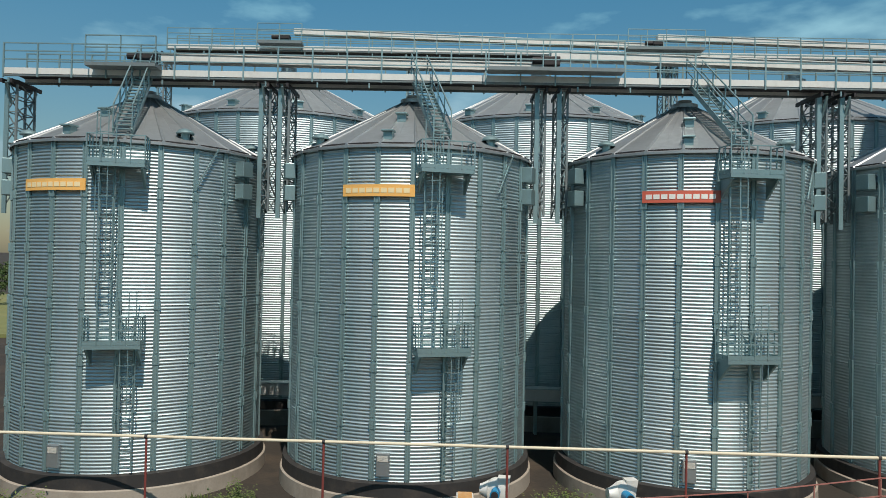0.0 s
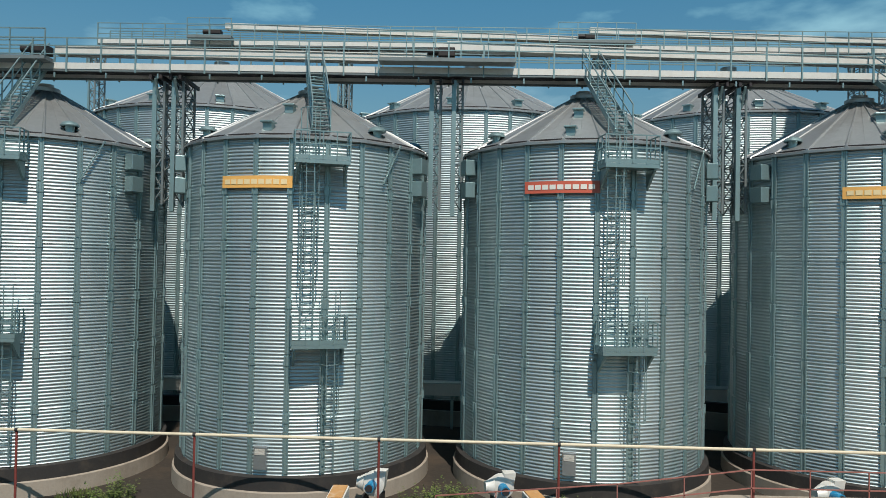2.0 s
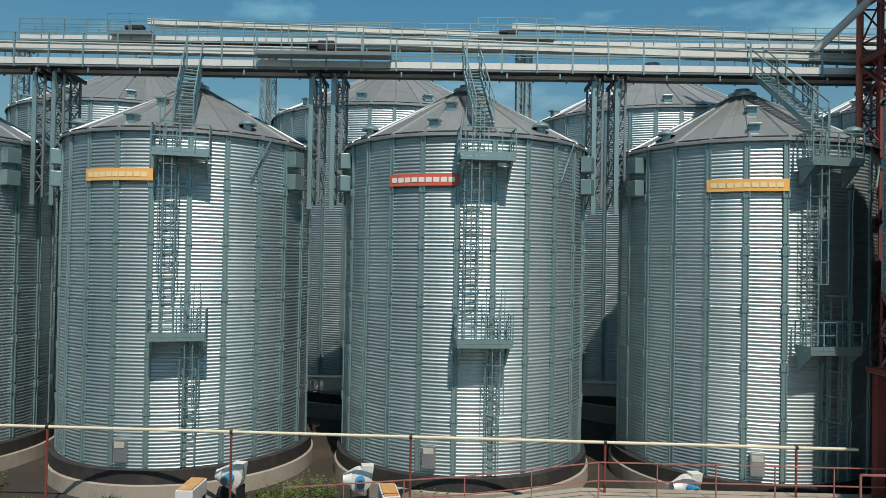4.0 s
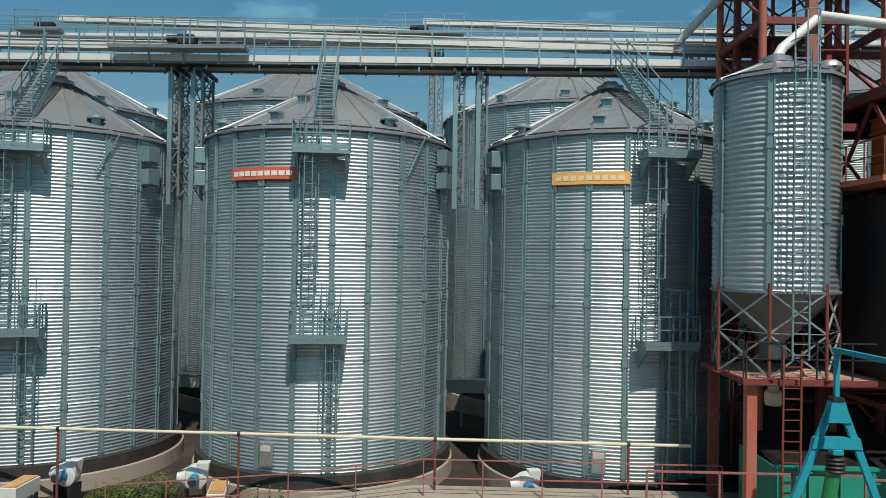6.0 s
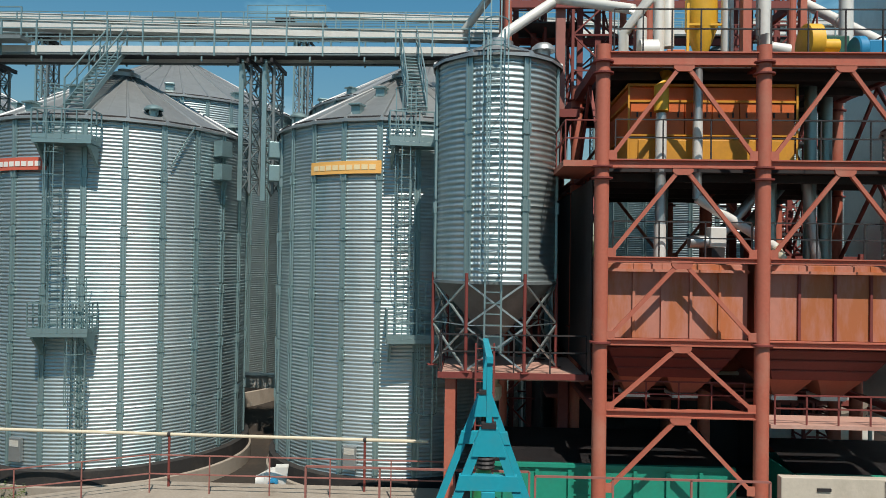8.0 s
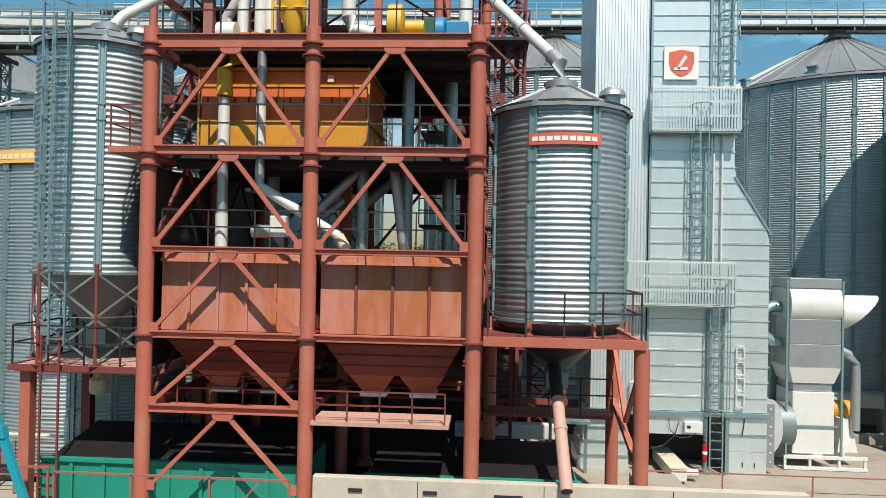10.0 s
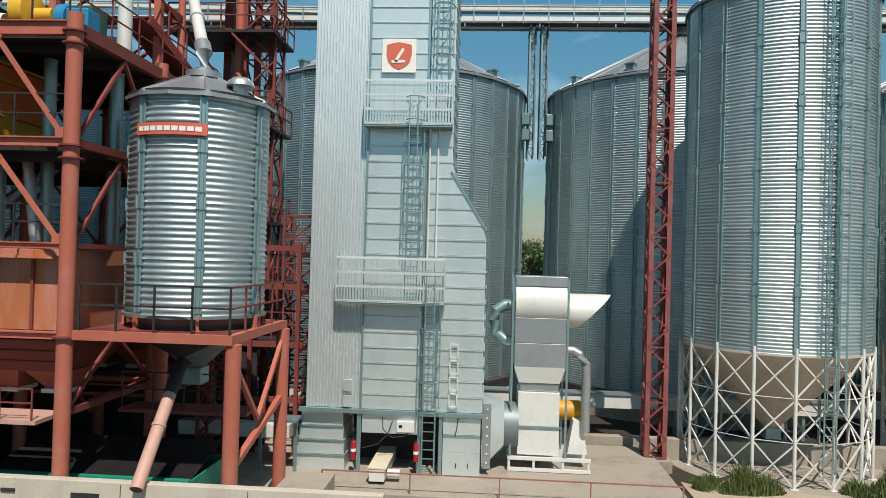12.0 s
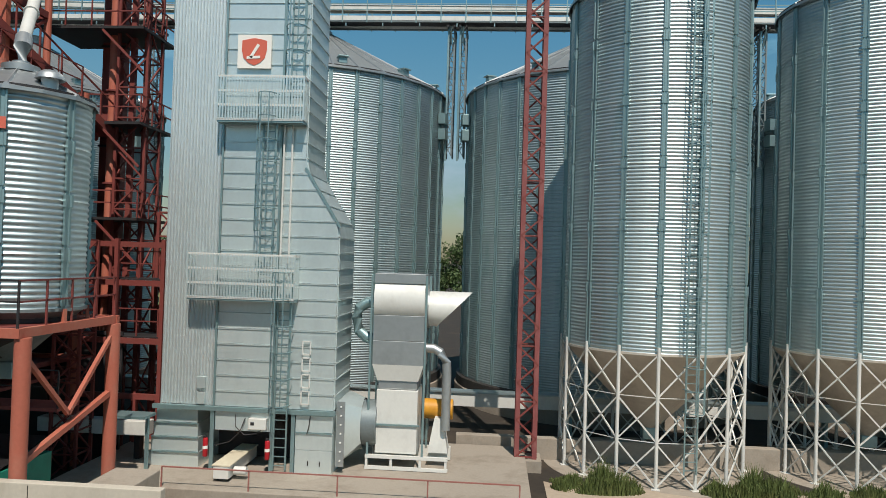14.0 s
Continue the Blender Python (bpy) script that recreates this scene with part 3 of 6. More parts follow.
gallery("galvanised overhead conveyor gallery above the front silos", -19.0, 27.2, 30.4, 15.8, [((-12.6, 0.9), (3.6, 0.75)), ((4.0, 1.3), (27.0, 0.75))], [(-13.2, 0.5, -15.2, -12.3), (4.0, 0.6, 1.3, 6.8)])
gallery("long galvanised conveyor gallery over the large back silos", -18.6, 78.0, 46.2, 21.6, [((-10.6, 1.35), (12.6, 0.75)), ((12.9, 1.35), (36, 0.75)), ((40, 0.9), (78, 0.75))], [(-11.2, 0.5, -12.6, -9.8), (12.9, 0.5, 10.7, 15.5)])


def gallery_support(x, y, z0, z1, w=0.42, depth=1.3):
    root = thing("gallery_support", "slim galvanised lattice column carrying the conveyor gallery", "support", "gallery supports", (x, y, 0))
    lattice(root, 0, 0, z0, z1, w, STEEL, 0.085, 0.04, 0.7, depth)
    part("front_channel", box(B(), -w / 2 - 0.03, -depth / 2 - 0.14, z0 - 0.3, -w / 2 + (0.15 if w > 0.4 else 0.07), -depth / 2 - 0.06, z1), GALV_DARK, root)
    for s in (-1, 1):
        part("head_beam", bar(B(), (s * w / 2, -1.1, z1 - 0.1), (s * w / 2, 1.1, z1 - 0.1), 0.1, 0.16), DARK, root)
    for s in (-1, 1):
        part("knee", bar(B(), (0, s * depth / 2, z1 - 1.0), (0, s * 1.1, z1 - 0.18), 0.08), GALV_DARK, root)


for c in (-13.5, -1.85, 9.92, 21.7):
    for s in (-1, 1):
        gallery_support(c + s * 5.42, 30.75, 10.4, 15.78)
for c in (-11.1, 5.4, 22.1, 40.25, 57.1, 74.1):
    for s in (-1, 1):
        gallery_support(c + s * 8.08, 46.6, 14.0, 21.58, 0.36)


# ---- hopper silos on legs ----
def hopper_silo(words, x, y, R, z0, z1, n, tiers, rise, phase, cone_h, legs_z, leg_mat, brace_mat, leg_w=0.11, rows=3, group="", ladder_b=None, cap_mat=None, name="hopper_silo"):
    root = thing(name, words, "silo", group, (x, y, 0))
    shell(root, R, z0, z1, n, tiers, rise, phase, 0.32, 0.24, 0.162 if R < 2 else PITCH)
    part("hopper", lathe(B(), [(0.22, z0 - cone_h), (R - 0.02, z0 - 0.06), (R + 0.06, z0 - 0.05), (R + 0.06, z0 + 0.03), (R - 0.05, z0 + 0.03)], 48), HOPPER if R > 2 else STEEL, root, "plain sheet-metal cone", smooth=40)
    part("outlet", box(B(), -0.3, -0.3, z0 - cone_h - 0.4, 0.3, 0.3, z0 - cone_h + 0.05, 0.02), GALV_DARK, root)
    if legs_z is not None and R > 2:
        part("foundation", lathe(B(), [(R + 0.75, -0.3), (R + 0.72, legs_z - 0.005), (0.1, legs_z - 0.004)], 48), CONCRETE, root, "round concrete pad", 40)
    if legs_z is not None:
        step = 360 / n
        hz = (z0 - legs_z) / rows
        for k in range(n):
            b = phase + k * step
            part("leg", bar(B(), bearing(b, R + 0.06, legs_z), bearing(b, R + 0.06, z0 + 0.25), leg_w, sides=10), leg_mat, root)
            part("foot", box(B(), -0.14, -0.14, 0, 0.14, 0.14, 0.02), leg_mat, root).matrix_basis = Matrix.Translation(bearing(b, R + 0.06, legs_z)) @ pose(0, 0, 0, 0, 0, b)
            for i in range(rows):
                u, v = legs_z + hz * i + 0.05, legs_z + hz * (i + 1)
                bm = B()
                bar(bm, bearing(b, R + 0.06, u), bearing(b + step, R + 0.06, v), 0.05)
                part("brace", bm, brace_mat, root)
                bm = B()
                bar(bm, bearing(b + step, R + 0.06, u), bearing(b, R + 0.06, v), 0.05)
                part("brace", bm, brace_mat, root)
                if i:
                    part("tie", bar(B(), bearing(b, R + 0.06, u), bearing(b + step, R + 0.06, u), 0.025), brace_mat, root)
    vb = 62
    P0 = bearing(vb, R * 0.82, z1 + 0.18 * rise)
    part("round_vent", lathe(B(), [(0.2, -0.15), (0.2, 0.15), (0.36, 0.14), (0.33, 0.26), (0.2, 0.36), (0.05, 0.4)], 18, P0), GALV_ROOF, root, "round mushroom roof vent", 50)
    if ladder_b is not None:
        out = Vector((math.sin(radians(ladder_b)), -math.cos(radians(ladder_b)), 0))
        side = Vector((math.cos(radians(ladder_b)), math.sin(radians(ladder_b)), 0))
        ladder(root, out * (R + 0.22), side, out, (legs_z or z0) + 0.6, z1 + 0.5)
    return root


hopper_silo("small galvanised hopper silo on a braced red frame", 25.2, 23.25, 1.8, 7.25, 13.7, 7, 3, 0.75, -26.5, 1.7, 4.75, RED_DARK, GALV, 0.1, 2, ladder_b=-3)
tank = hopper_silo("small galvanised holding tank with a red name board", 38.4, 22.75, 1.77, 6.28, 11.9, 7, 4, 0.85, -27.5, 1.5, None, RED, RED)
sign(tank, 1.77, -30, 27, 10.74, 11.03, SIGN_RED, SIGN_WHITE)
for x, y in ((57.55, 33.5), (66.0, 33.9), (74.4, 34.2)):
    hopper_silo("tall galvanised hopper silo on many pale steel legs", x, y, 3.45, 4.8, 18.3, 16, 6, 1.9, -8, 3.3, 0.12, WHITE, WHITE, 0.13, 3, "hopper silos on legs", ladder_b=10)


# ---- cleaning tower ----
def P(name, bm, m, parent, label="", smooth=None):
    return part(name, bm, m, parent, label, smooth)


FLOORS = (5.75, 10.45, 13.2)


def tower_column(root, x, y, z0, z1, r=0.19):
    col = P("column", lathe(B(), [(r, z0), (r, z1)], 20, (x, y, 0)), RED, root, "round red-painted steel column", 40)
    for z in FLOORS:
        if z0 < z < z1:
            for dz in (-0.12, -0.42) if z > 6 else (0.0,):
                P("collar", lathe(B(), [(r, z + dz), (r + 0.09, z + dz + 0.01), (r + 0.09, z + dz + 0.05), (r, z + dz + 0.06)], 20, (x, y, 0)), RED_DARK, col)
    P("base_plate", lathe(B(), [(r + 0.16, z0), (r + 0.16, z0 + 0.05), (r + 0.02, z0 + 0.3), (r, z0 + 0.3)], 20, (x, y, 0)), RED, col)


TX, TY = (27.87, 32.03, 36.15), (20.5, 25.0, 29.4)
LEVELS = ((13.2, 0.32), (10.45, 0.2), (7.95, 0.12), (5.8, 0.14), (3.95, 0.16))
tower = thing("cleaning_tower", "open red-painted steel tower of pipe columns carrying grain cleaning machines", "steel tower", "", (0, 0, 0))
for x in TX:
    for y in TY:
        tower_column(tower, x, y, 0.1, 13.55)
for y in TY:
    for z, h in LEVELS:
        for xa, xb in zip(TX, TX[1:]):
            if z < 5 and y == TY[0] and xa > 30:
                continue
            bm = B()
            box(bm, xa + 0.17, y - 0.025, z - h / 2, xb - 0.17, y + 0.025, z + h / 2)
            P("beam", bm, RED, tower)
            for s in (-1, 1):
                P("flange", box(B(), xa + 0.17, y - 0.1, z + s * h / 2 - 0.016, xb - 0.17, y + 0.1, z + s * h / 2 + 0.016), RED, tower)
# side beams take the darker red: their shade is put into the colour
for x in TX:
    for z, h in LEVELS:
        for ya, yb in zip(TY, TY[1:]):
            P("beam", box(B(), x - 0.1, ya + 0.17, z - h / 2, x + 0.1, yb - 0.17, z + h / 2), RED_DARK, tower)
# near-black floors and joists: the shade on their undersides is coloured in
for z in (13.22, 10.42):
    P("deck", box(B(), 28.15, 21.0, z - 0.12, 36.0, 29.3, z + 0.09), DARK, tower, "plated floor with its underside shade in the colour")
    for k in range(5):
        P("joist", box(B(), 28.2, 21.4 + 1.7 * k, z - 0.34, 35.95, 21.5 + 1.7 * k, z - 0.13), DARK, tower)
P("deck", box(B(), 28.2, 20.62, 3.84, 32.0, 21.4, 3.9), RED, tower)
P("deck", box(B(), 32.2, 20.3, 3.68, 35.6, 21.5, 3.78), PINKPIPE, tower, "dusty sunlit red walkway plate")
# rear deck added to shade the ground below, in the darker red
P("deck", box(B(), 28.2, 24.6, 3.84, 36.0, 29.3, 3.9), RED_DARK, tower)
P("deck", box(B(), 26.85, 20.4, 10.36, 27.85, 23.4, 10.52), RED, tower, "small side landing")
for xa, xb in zip(TX, TX[1:]):
    xm = (xa + xb) / 2
    for y in (TY[0], TY[2]):
        for z0, z1 in ((10.65, 13.0), (8.1, 10.3), (5.95, 7.85), (4.1, 5.68), (2.0, 3.82)):
            if z0 < 7 and xa > 30:
                continue
            for x in (xa + 0.25, xb - 0.25):
                bm = bar(B(), (x, y - 0.03, z0), (xm + (0.12 if x > xm else -0.12), y - 0.03, z1 - 0.05), 0.09, 0.1)
                P("brace", bm, RED, tower)
            bm = B()
            q = [(xm - 0.28, z1 + 0.08), (xm + 0.28, z1 + 0.08), (xm + 0.26, z1 - 0.06), (xm + 0.17, z1 - 0.14), (xm - 0.17, z1 - 0.14), (xm - 0.26, z1 - 0.06)]
            f0, f1 = [bm.verts.new((px, y - 0.09, pz)) for px, pz in q], [bm.verts.new((px, y + 0.0, pz)) for px, pz in q]
            bm.faces.new(f0), bm.faces.new(list(reversed(f1)))
            for i in range(6):
                bm.faces.new((f0[i], f1[i], f1[(i + 1) % 6], f0[(i + 1) % 6]))
            P("gusset", bm, RED, tower)
            for x in (xa + 0.27, xb - 0.27):
                P("gusset", box(B(), x - 0.1, y - 0.08, z0 - 0.1, x + 0.1, y - 0.035, z0 + 0.14), RED, tower)
# side braces in the darker red stand for steel out of the sun
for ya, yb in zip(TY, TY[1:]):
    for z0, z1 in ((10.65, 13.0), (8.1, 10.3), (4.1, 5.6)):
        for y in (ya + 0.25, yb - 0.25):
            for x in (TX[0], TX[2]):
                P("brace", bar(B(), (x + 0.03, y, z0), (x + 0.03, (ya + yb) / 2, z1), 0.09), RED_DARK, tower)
# side deck is coloured dark for the shade beneath it
P("side_deck", box(B(), 26.5, 23.2, 12.3, 27.66, 29.2, 12.42), DARK, tower, "dark side landing plate")
P("side_joist", box(B(), 26.5, 23.08, 12.18, 27.66, 23.19, 12.42), RED_DARK, tower)
P("side_post", box(B(), 27.2, 25.3, 12.43, 27.5, 25.6, 30), RAILRED, tower, "brown square steel post")
rail_run(tower, (28.2, 20.45, 10.55), (31.9, 20.45, 10.55), 1.05, 1.3, 0.035, DARK, kick=False)
rail_run(tower, (32.2, 20.45, 10.55), (36.0, 20.45, 10.55), 1.05, 1.3, 0.035, DARK, kick=False)
rail_run(tower, (26.9, 20.42, 10.52), (27.8, 20.42, 10.52), 1.05, 0.9, 0.035, RED_DARK, kick=False)
rail_run(tower, (26.9, 20.42, 10.52), (26.9, 23.3, 10.52), 1.05, 0.9, 0.035, RED_DARK, kick=False)
rail_run(tower, (28.2, 20.62, 8.0), (31.8, 20.62, 8.0), 0.95, 1.2, 0.035, DARK, kick=False)
rail_run(tower, (32.25, 20.62, 8.0), (35.9, 20.62, 8.0), 0.95, 1.2, 0.035, DARK, kick=False)
rail_run(tower, (28.15, 20.5, 13.36), (31.9, 20.5, 13.36), 1.15, 0.75, 0.035, DARK, kick=False)
rail_run(tower, (32.2, 20.5, 13.36), (36.0, 20.5, 13.36), 1.15, 0.95, 0.035, DARK, kick=False)
rail_run(tower, (32.3, 20.32, 3.78), (35.5, 20.32, 3.78), 0.75, 0.8, 0.035, RED_DARK, kick=False)
rail_run(tower, (28.4, 21.3, 3.9), (31.9, 21.3, 3.9), 0.75, 0.9, 0.035, RED_DARK, kick=False)
rail_run(tower, (36.2, 20.6, 13.36), (36.2, 29.2, 13.36), 1.1, 1.4, 0.035, RED_DARK, kick=False)


def frustum(bm, a0, a1, y0, y1, z0, b0, b1, c0, c1, z1):
    t = [bm.verts.new(p) for p in ((a0, y0, z0), (a1, y0, z0), (a1, y1, z0), (a0, y1, z0))]
    l = [bm.verts.new(p) for p in ((b0, c0, z1), (b1, c0, z1), (b1, c1, z1), (b0, c1, z1))]
    for i in range(4):
        bm.faces.new((t[i], t[(i + 1) % 4], l[(i + 1) % 4], l[i]))
    bm.faces.new(list(reversed(t)))
    bm.faces.new(l)
    return bm


def grain_bin(xa, xb, y0, y1, rib):
    b = thing("grain_bin", "faded red steel grain bin with rust streaks and ribs", "bin", "bins in the tower")
    x0, x1 = xa + 0.2, xb - 0.2
    n = 4 if rib else 5
    for i in range(n):
        u, v = x0 + (x1 - x0) * i / n, x0 + (x1 - x0) * (i + 1) / n
        P("front_panel", box(B(), u + 0.004, y0, 5.86, v - 0.004, y0 + 0.05, 7.84, 0.008), BIN, b)
        if i:
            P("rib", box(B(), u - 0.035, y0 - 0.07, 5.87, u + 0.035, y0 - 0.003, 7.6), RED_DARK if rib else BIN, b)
    P("body", box(B(), x0, y0 + 0.055, 5.84, x1, y1, 7.86), BIN, b)
    P("rim", box(B(), x0, y0 - 0.1, 7.62, x1, y0 - 0.004, 7.7), BIN, b)
    P("ledge", box(B(), x0, y0 - 0.08, 5.78, x1, y1, 5.835), RED, b)
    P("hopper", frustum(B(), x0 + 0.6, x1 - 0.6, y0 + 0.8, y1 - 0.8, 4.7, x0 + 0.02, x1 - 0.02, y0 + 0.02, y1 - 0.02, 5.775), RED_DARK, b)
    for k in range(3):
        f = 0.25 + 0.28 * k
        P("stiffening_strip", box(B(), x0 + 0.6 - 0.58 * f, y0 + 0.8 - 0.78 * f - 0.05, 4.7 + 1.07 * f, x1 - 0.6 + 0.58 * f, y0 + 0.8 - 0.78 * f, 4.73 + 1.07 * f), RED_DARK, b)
    cx, cy = (x0 + x1) / 2, (y0 + y1) / 2
    for s in (-1, 1):
        xm = cx + s * 0.68
        c = P("outlet_cone", frustum(B(), xm - 0.28, xm + 0.28, cy - 0.35, cy + 0.35, 4.15, xm - 0.62, xm + 0.62, cy - 0.85, cy + 0.85, 4.695), RED, b)
        P("slide_gate", box(B(), xm - 0.36, cy - 0.45, 4.03, xm + 0.36, cy + 0.4, 4.14), WHITE, c, "pale slide gate")


for j, (xa, xb) in enumerate(zip(TX, TX[1:])):
    grain_bin(xa, xb, 20.95, 24.6, j == 1)
    # rear bins are added so that no light passes through the tower
    grain_bin(xa, xb, 25.3, 29.0, False)

# dark sheet added beside the bins in place of the shade there
P("side_shade_sheet", box(B(), 27.70, 21.0, 4.85, 27.74, 29.2, 10.1), DARK, tower, "added dark side sheet that stands for shade")
# platform with the holding tank
plat = thing("tank_platform", "red steel platform on pipe columns beside the tower", "platform")
for x, y in ((40.25, 20.6), (40.25, 24.6), (36.6, 24.6)):
    tower_column(plat, x, y, 0.1, 5.72)
P("deck", box(B(), 36.4, 20.52, 5.78, 40.1, 24.66, 5.93), RED_DARK, plat)
for y in (20.43, 24.75):
    P("edge_beam", box(B(), 36.4, y - 0.07, 5.725, 40.3, y + 0.07, 5.95), RED, plat)
P("edge_beam", box(B(), 40.12, 20.51, 5.725, 40.28, 24.67, 5.95), RED, plat)
rail_run(plat, (36.5, 20.45, 5.95), (40.2, 20.45, 5.95), 1.12, 1.0, 0.045, DARK, kick=False)
rail_run(plat, (40.2, 20.45, 5.95), (40.2, 24.7, 5.95), 1.12, 1.0, 0.045, RED_DARK, kick=False)
P("brace", bar(B(), (40.25, 20.75, 5.2), (40.25, 22.5, 3.55), 0.11), RED, plat)
P("brace", bar(B(), (40.25, 22.5, 3.55), (40.25, 24.5, 5.4), 0.11), RED, plat)
P("tie", bar(B(), (40.25, 20.7, 2.75), (40.25, 24.5, 3.75), 0.15), RED, plat)
P("walkway", box(B(), 36.4, 22.6, 3.55, 39.9, 23.6, 3.64), RED_DARK, plat)
rail_run(plat, (36.5, 22.6, 3.64), (39.9, 22.6, 3.64), 1.0, 0.9, 0.035, DARK, kick=False)
P("base_ring", lathe(B(), [(1.58, 5.94), (1.58, 6.22), (1.4, 6.22), (1.4, 5.94)], 32, (38.4, 22.75, 0)), DARK, plat)
for k in range(7):
    o = Vector((38.4, 22.75, 5.935)) + bearing(-27.5 + 360 / 7 * k, 1.84, 0)
    P("tank_foot", box(B(), -0.09, -0.07, 0, 0.09, 0.07, 0.03), RED, plat).matrix_basis = Matrix.Translation(o) @ pose(0, 0, 0, 0, 0, -27.5 + 360 / 7 * k)
    P("tank_foot_post", box(B(), -0.045, -0.045, 0.031, 0.045, 0.045, 0.36), RED, plat).matrix_basis = Matrix.Translation(o) @ pose(0, 0, 0, 0, 0, -27.5 + 360 / 7 * k)

chute = thing("discharge_pipe", "faded red discharge pipe leaning out under the tank", "pipe")
P("funnel", lathe(B(), [(0.2, 4.95), (0.2, 5.1), (1.1, 5.62), (1.1, 5.65)], 24, (38.3, 22.4, 0)), DARK, chute, "", 40)
P("upper_pipe", tube(B(), [(38.3, 22.4, 5.1), (38.3, 22.1, 4.92), (38.32, 21.5, 4.3)], 0.17), DARK, chute, "", 40)
P("lower_pipe", tube(B(), [(38.32, 21.58, 4.38), (38.4, 19.78, 2.47)], 0.155, 16), PINKPIPE, chute, "", 40)
P("pipe_collar", tube(B(), [(38.35, 20.91, 3.669), (38.352, 20.86, 3.616)], 0.175, 16), PINKPIPE, chute)
# solid dark disc in place of the shade inside the pipe end
P("pipe_mouth", tube(B(), [(38.3995, 19.79, 2.4806), (38.4005, 19.774, 2.4636)], 0.135, 16), DARK, chute)

plat1 = thing("silo_platform", "rusty red steel platform on square columns", "platform")
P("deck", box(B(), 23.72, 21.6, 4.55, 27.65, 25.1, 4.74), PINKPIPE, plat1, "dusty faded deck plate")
P("edge_beam", box(B(), 23.6, 21.48, 4.6, 27.75, 21.58, 4.76), RED_DARK, plat1)
P("edge_beam", box(B(), 23.6, 21.6, 4.6, 23.7, 25.1, 4.76), RED_DARK, plat1)
# rear columns are coloured darker for the shade they stand in
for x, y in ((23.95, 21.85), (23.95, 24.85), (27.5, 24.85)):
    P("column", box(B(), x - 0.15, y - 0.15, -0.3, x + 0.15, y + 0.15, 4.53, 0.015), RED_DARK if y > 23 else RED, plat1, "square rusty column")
rail_run(plat1, (23.7, 21.53, 4.76), (27.7, 21.53, 4.76), 1.05, 1.1, 0.04, DARK, kick=False)
rail_run(plat1, (23.65, 21.6, 4.76), (23.65, 25.0, 4.76), 1.05, 1.1, 0.04, DARK, kick=False)
ladder(plat1, (24.9, 21.3), (1, 0, 0), (0, -1, 0), 0.2, 5.6, 0.5, False, RED_DARK)
P("rotary_valve", lathe(B(), [(0.22, 3.7), (0.26, 3.8), (0.26, 4.1), (0.16, 4.2), (0.16, 4.54)], 16, (25.2, 23.2, 0)), CREAM, plat1)

# machine on the upper floor
m1 = thing("grain_cleaner", "large yellow and orange grain cleaning machine", "machine")
MX0, MX1, MY0, MY1 = 28.72, 33.32, 21.45, 24.4
P("lower_body", box(B(), MX0 + 0.06, MY0 + 0.02, 10.53, MX1 - 0.06, MY1, 11.34, 0.02), AMBER, m1)
P("lower_cover", box(B(), MX0 + 0.3, MY0 - 0.03, 10.62, MX1 - 0.3, MY0 + 0.018, 11.24, 0.015), AMBER, m1)
for i in range(6):
    u, v = MX0 + 0.08 + (MX1 - MX0 - 0.16) * i / 6, MX0 + 0.08 + (MX1 - MX0 - 0.16) * (i + 1) / 6
    pn = P("side_panel", box(B(), u + 0.01, MY0, 11.39, v - 0.01, MY1, 12.26, 0.012), ORANGE, m1)
    for k in (0.25, 0.75):
        xx = u + (v - u) * k
        P("latch", box(B(), xx - 0.02, MY0 - 0.03, 11.86, xx + 0.02, MY0 - 0.002, 12.0), DARK, pn)
P("upper_panel", box(B(), MX0 + 0.06, MY0 + 0.02, 12.34, MX1 - 0.06, MY1, 12.69, 0.012), ORANGE, m1)
for z0, z1 in ((12.27, 12.33), (12.71, 12.78), (11.345, 11.385)):
    P("frame_rail", box(B(), MX0, MY0 - 0.03, z0, MX1, MY1, z1), AMBER, m1)
for x in (MX0, MX1 - 0.055):
    P("frame_post", box(B(), x, MY0 - 0.05, 10.53, x + 0.055, MY0 - 0.031, 12.78), AMBER, m1)
P("inspection_box", box(B(), 32.2, MY0 - 0.06, 12.4, 32.36, MY0 + 0.01, 12.58), CREAM, m1)
P("infeed_elbow", tube(B(), [(29.55, 21.1, 11.95), (29.55, 21.12, 12.6), (29.75, 21.35, 13.0)], 0.2, 14), YELLOW, m1, "", 40)
for i, (x, zlow, ztop) in enumerate(((29.55, 7.92, 11.9), (30.53, 9.6, 13.1))):
    d = thing("down_pipe", "pale grey vertical spout pipe through the tower floor", "pipe", "spout pipes in the tower")
    P("pipe", tube(B(), [(x, 21.12, zlow), (x, 21.12, ztop)], 0.14 if i == 0 else 0.12, 16), GALV_ROOF, d, "", 40)
    P("upper_sleeve", tube(B(), [(x, 21.12, 10.54), (x, 21.12, 11.68)], 0.15 if i == 0 else 0.13, 16), WHITE, d, "", 40)
    if i == 0:
        P("lower_sleeve", tube(B(), [(x, 21.12, 7.94), (x, 21.12, 8.9)], 0.16, 16), WHITE, d, "", 40)
for x, y, r in ((34.2, 22.6, 0.17), (33.0, 22.4, 0.16), (30.2, 23.4, 0.19), (35.3, 24.0, 0.2)):
    d = thing("down_pipe", "dull grey vertical spout pipe through the tower floor", "pipe", "spout pipes in the tower")
    P("pipe", tube(B(), [(x, y, 7.95), (x, y, 13.0)], r, 14), GALV_DARK, d, "", 40)
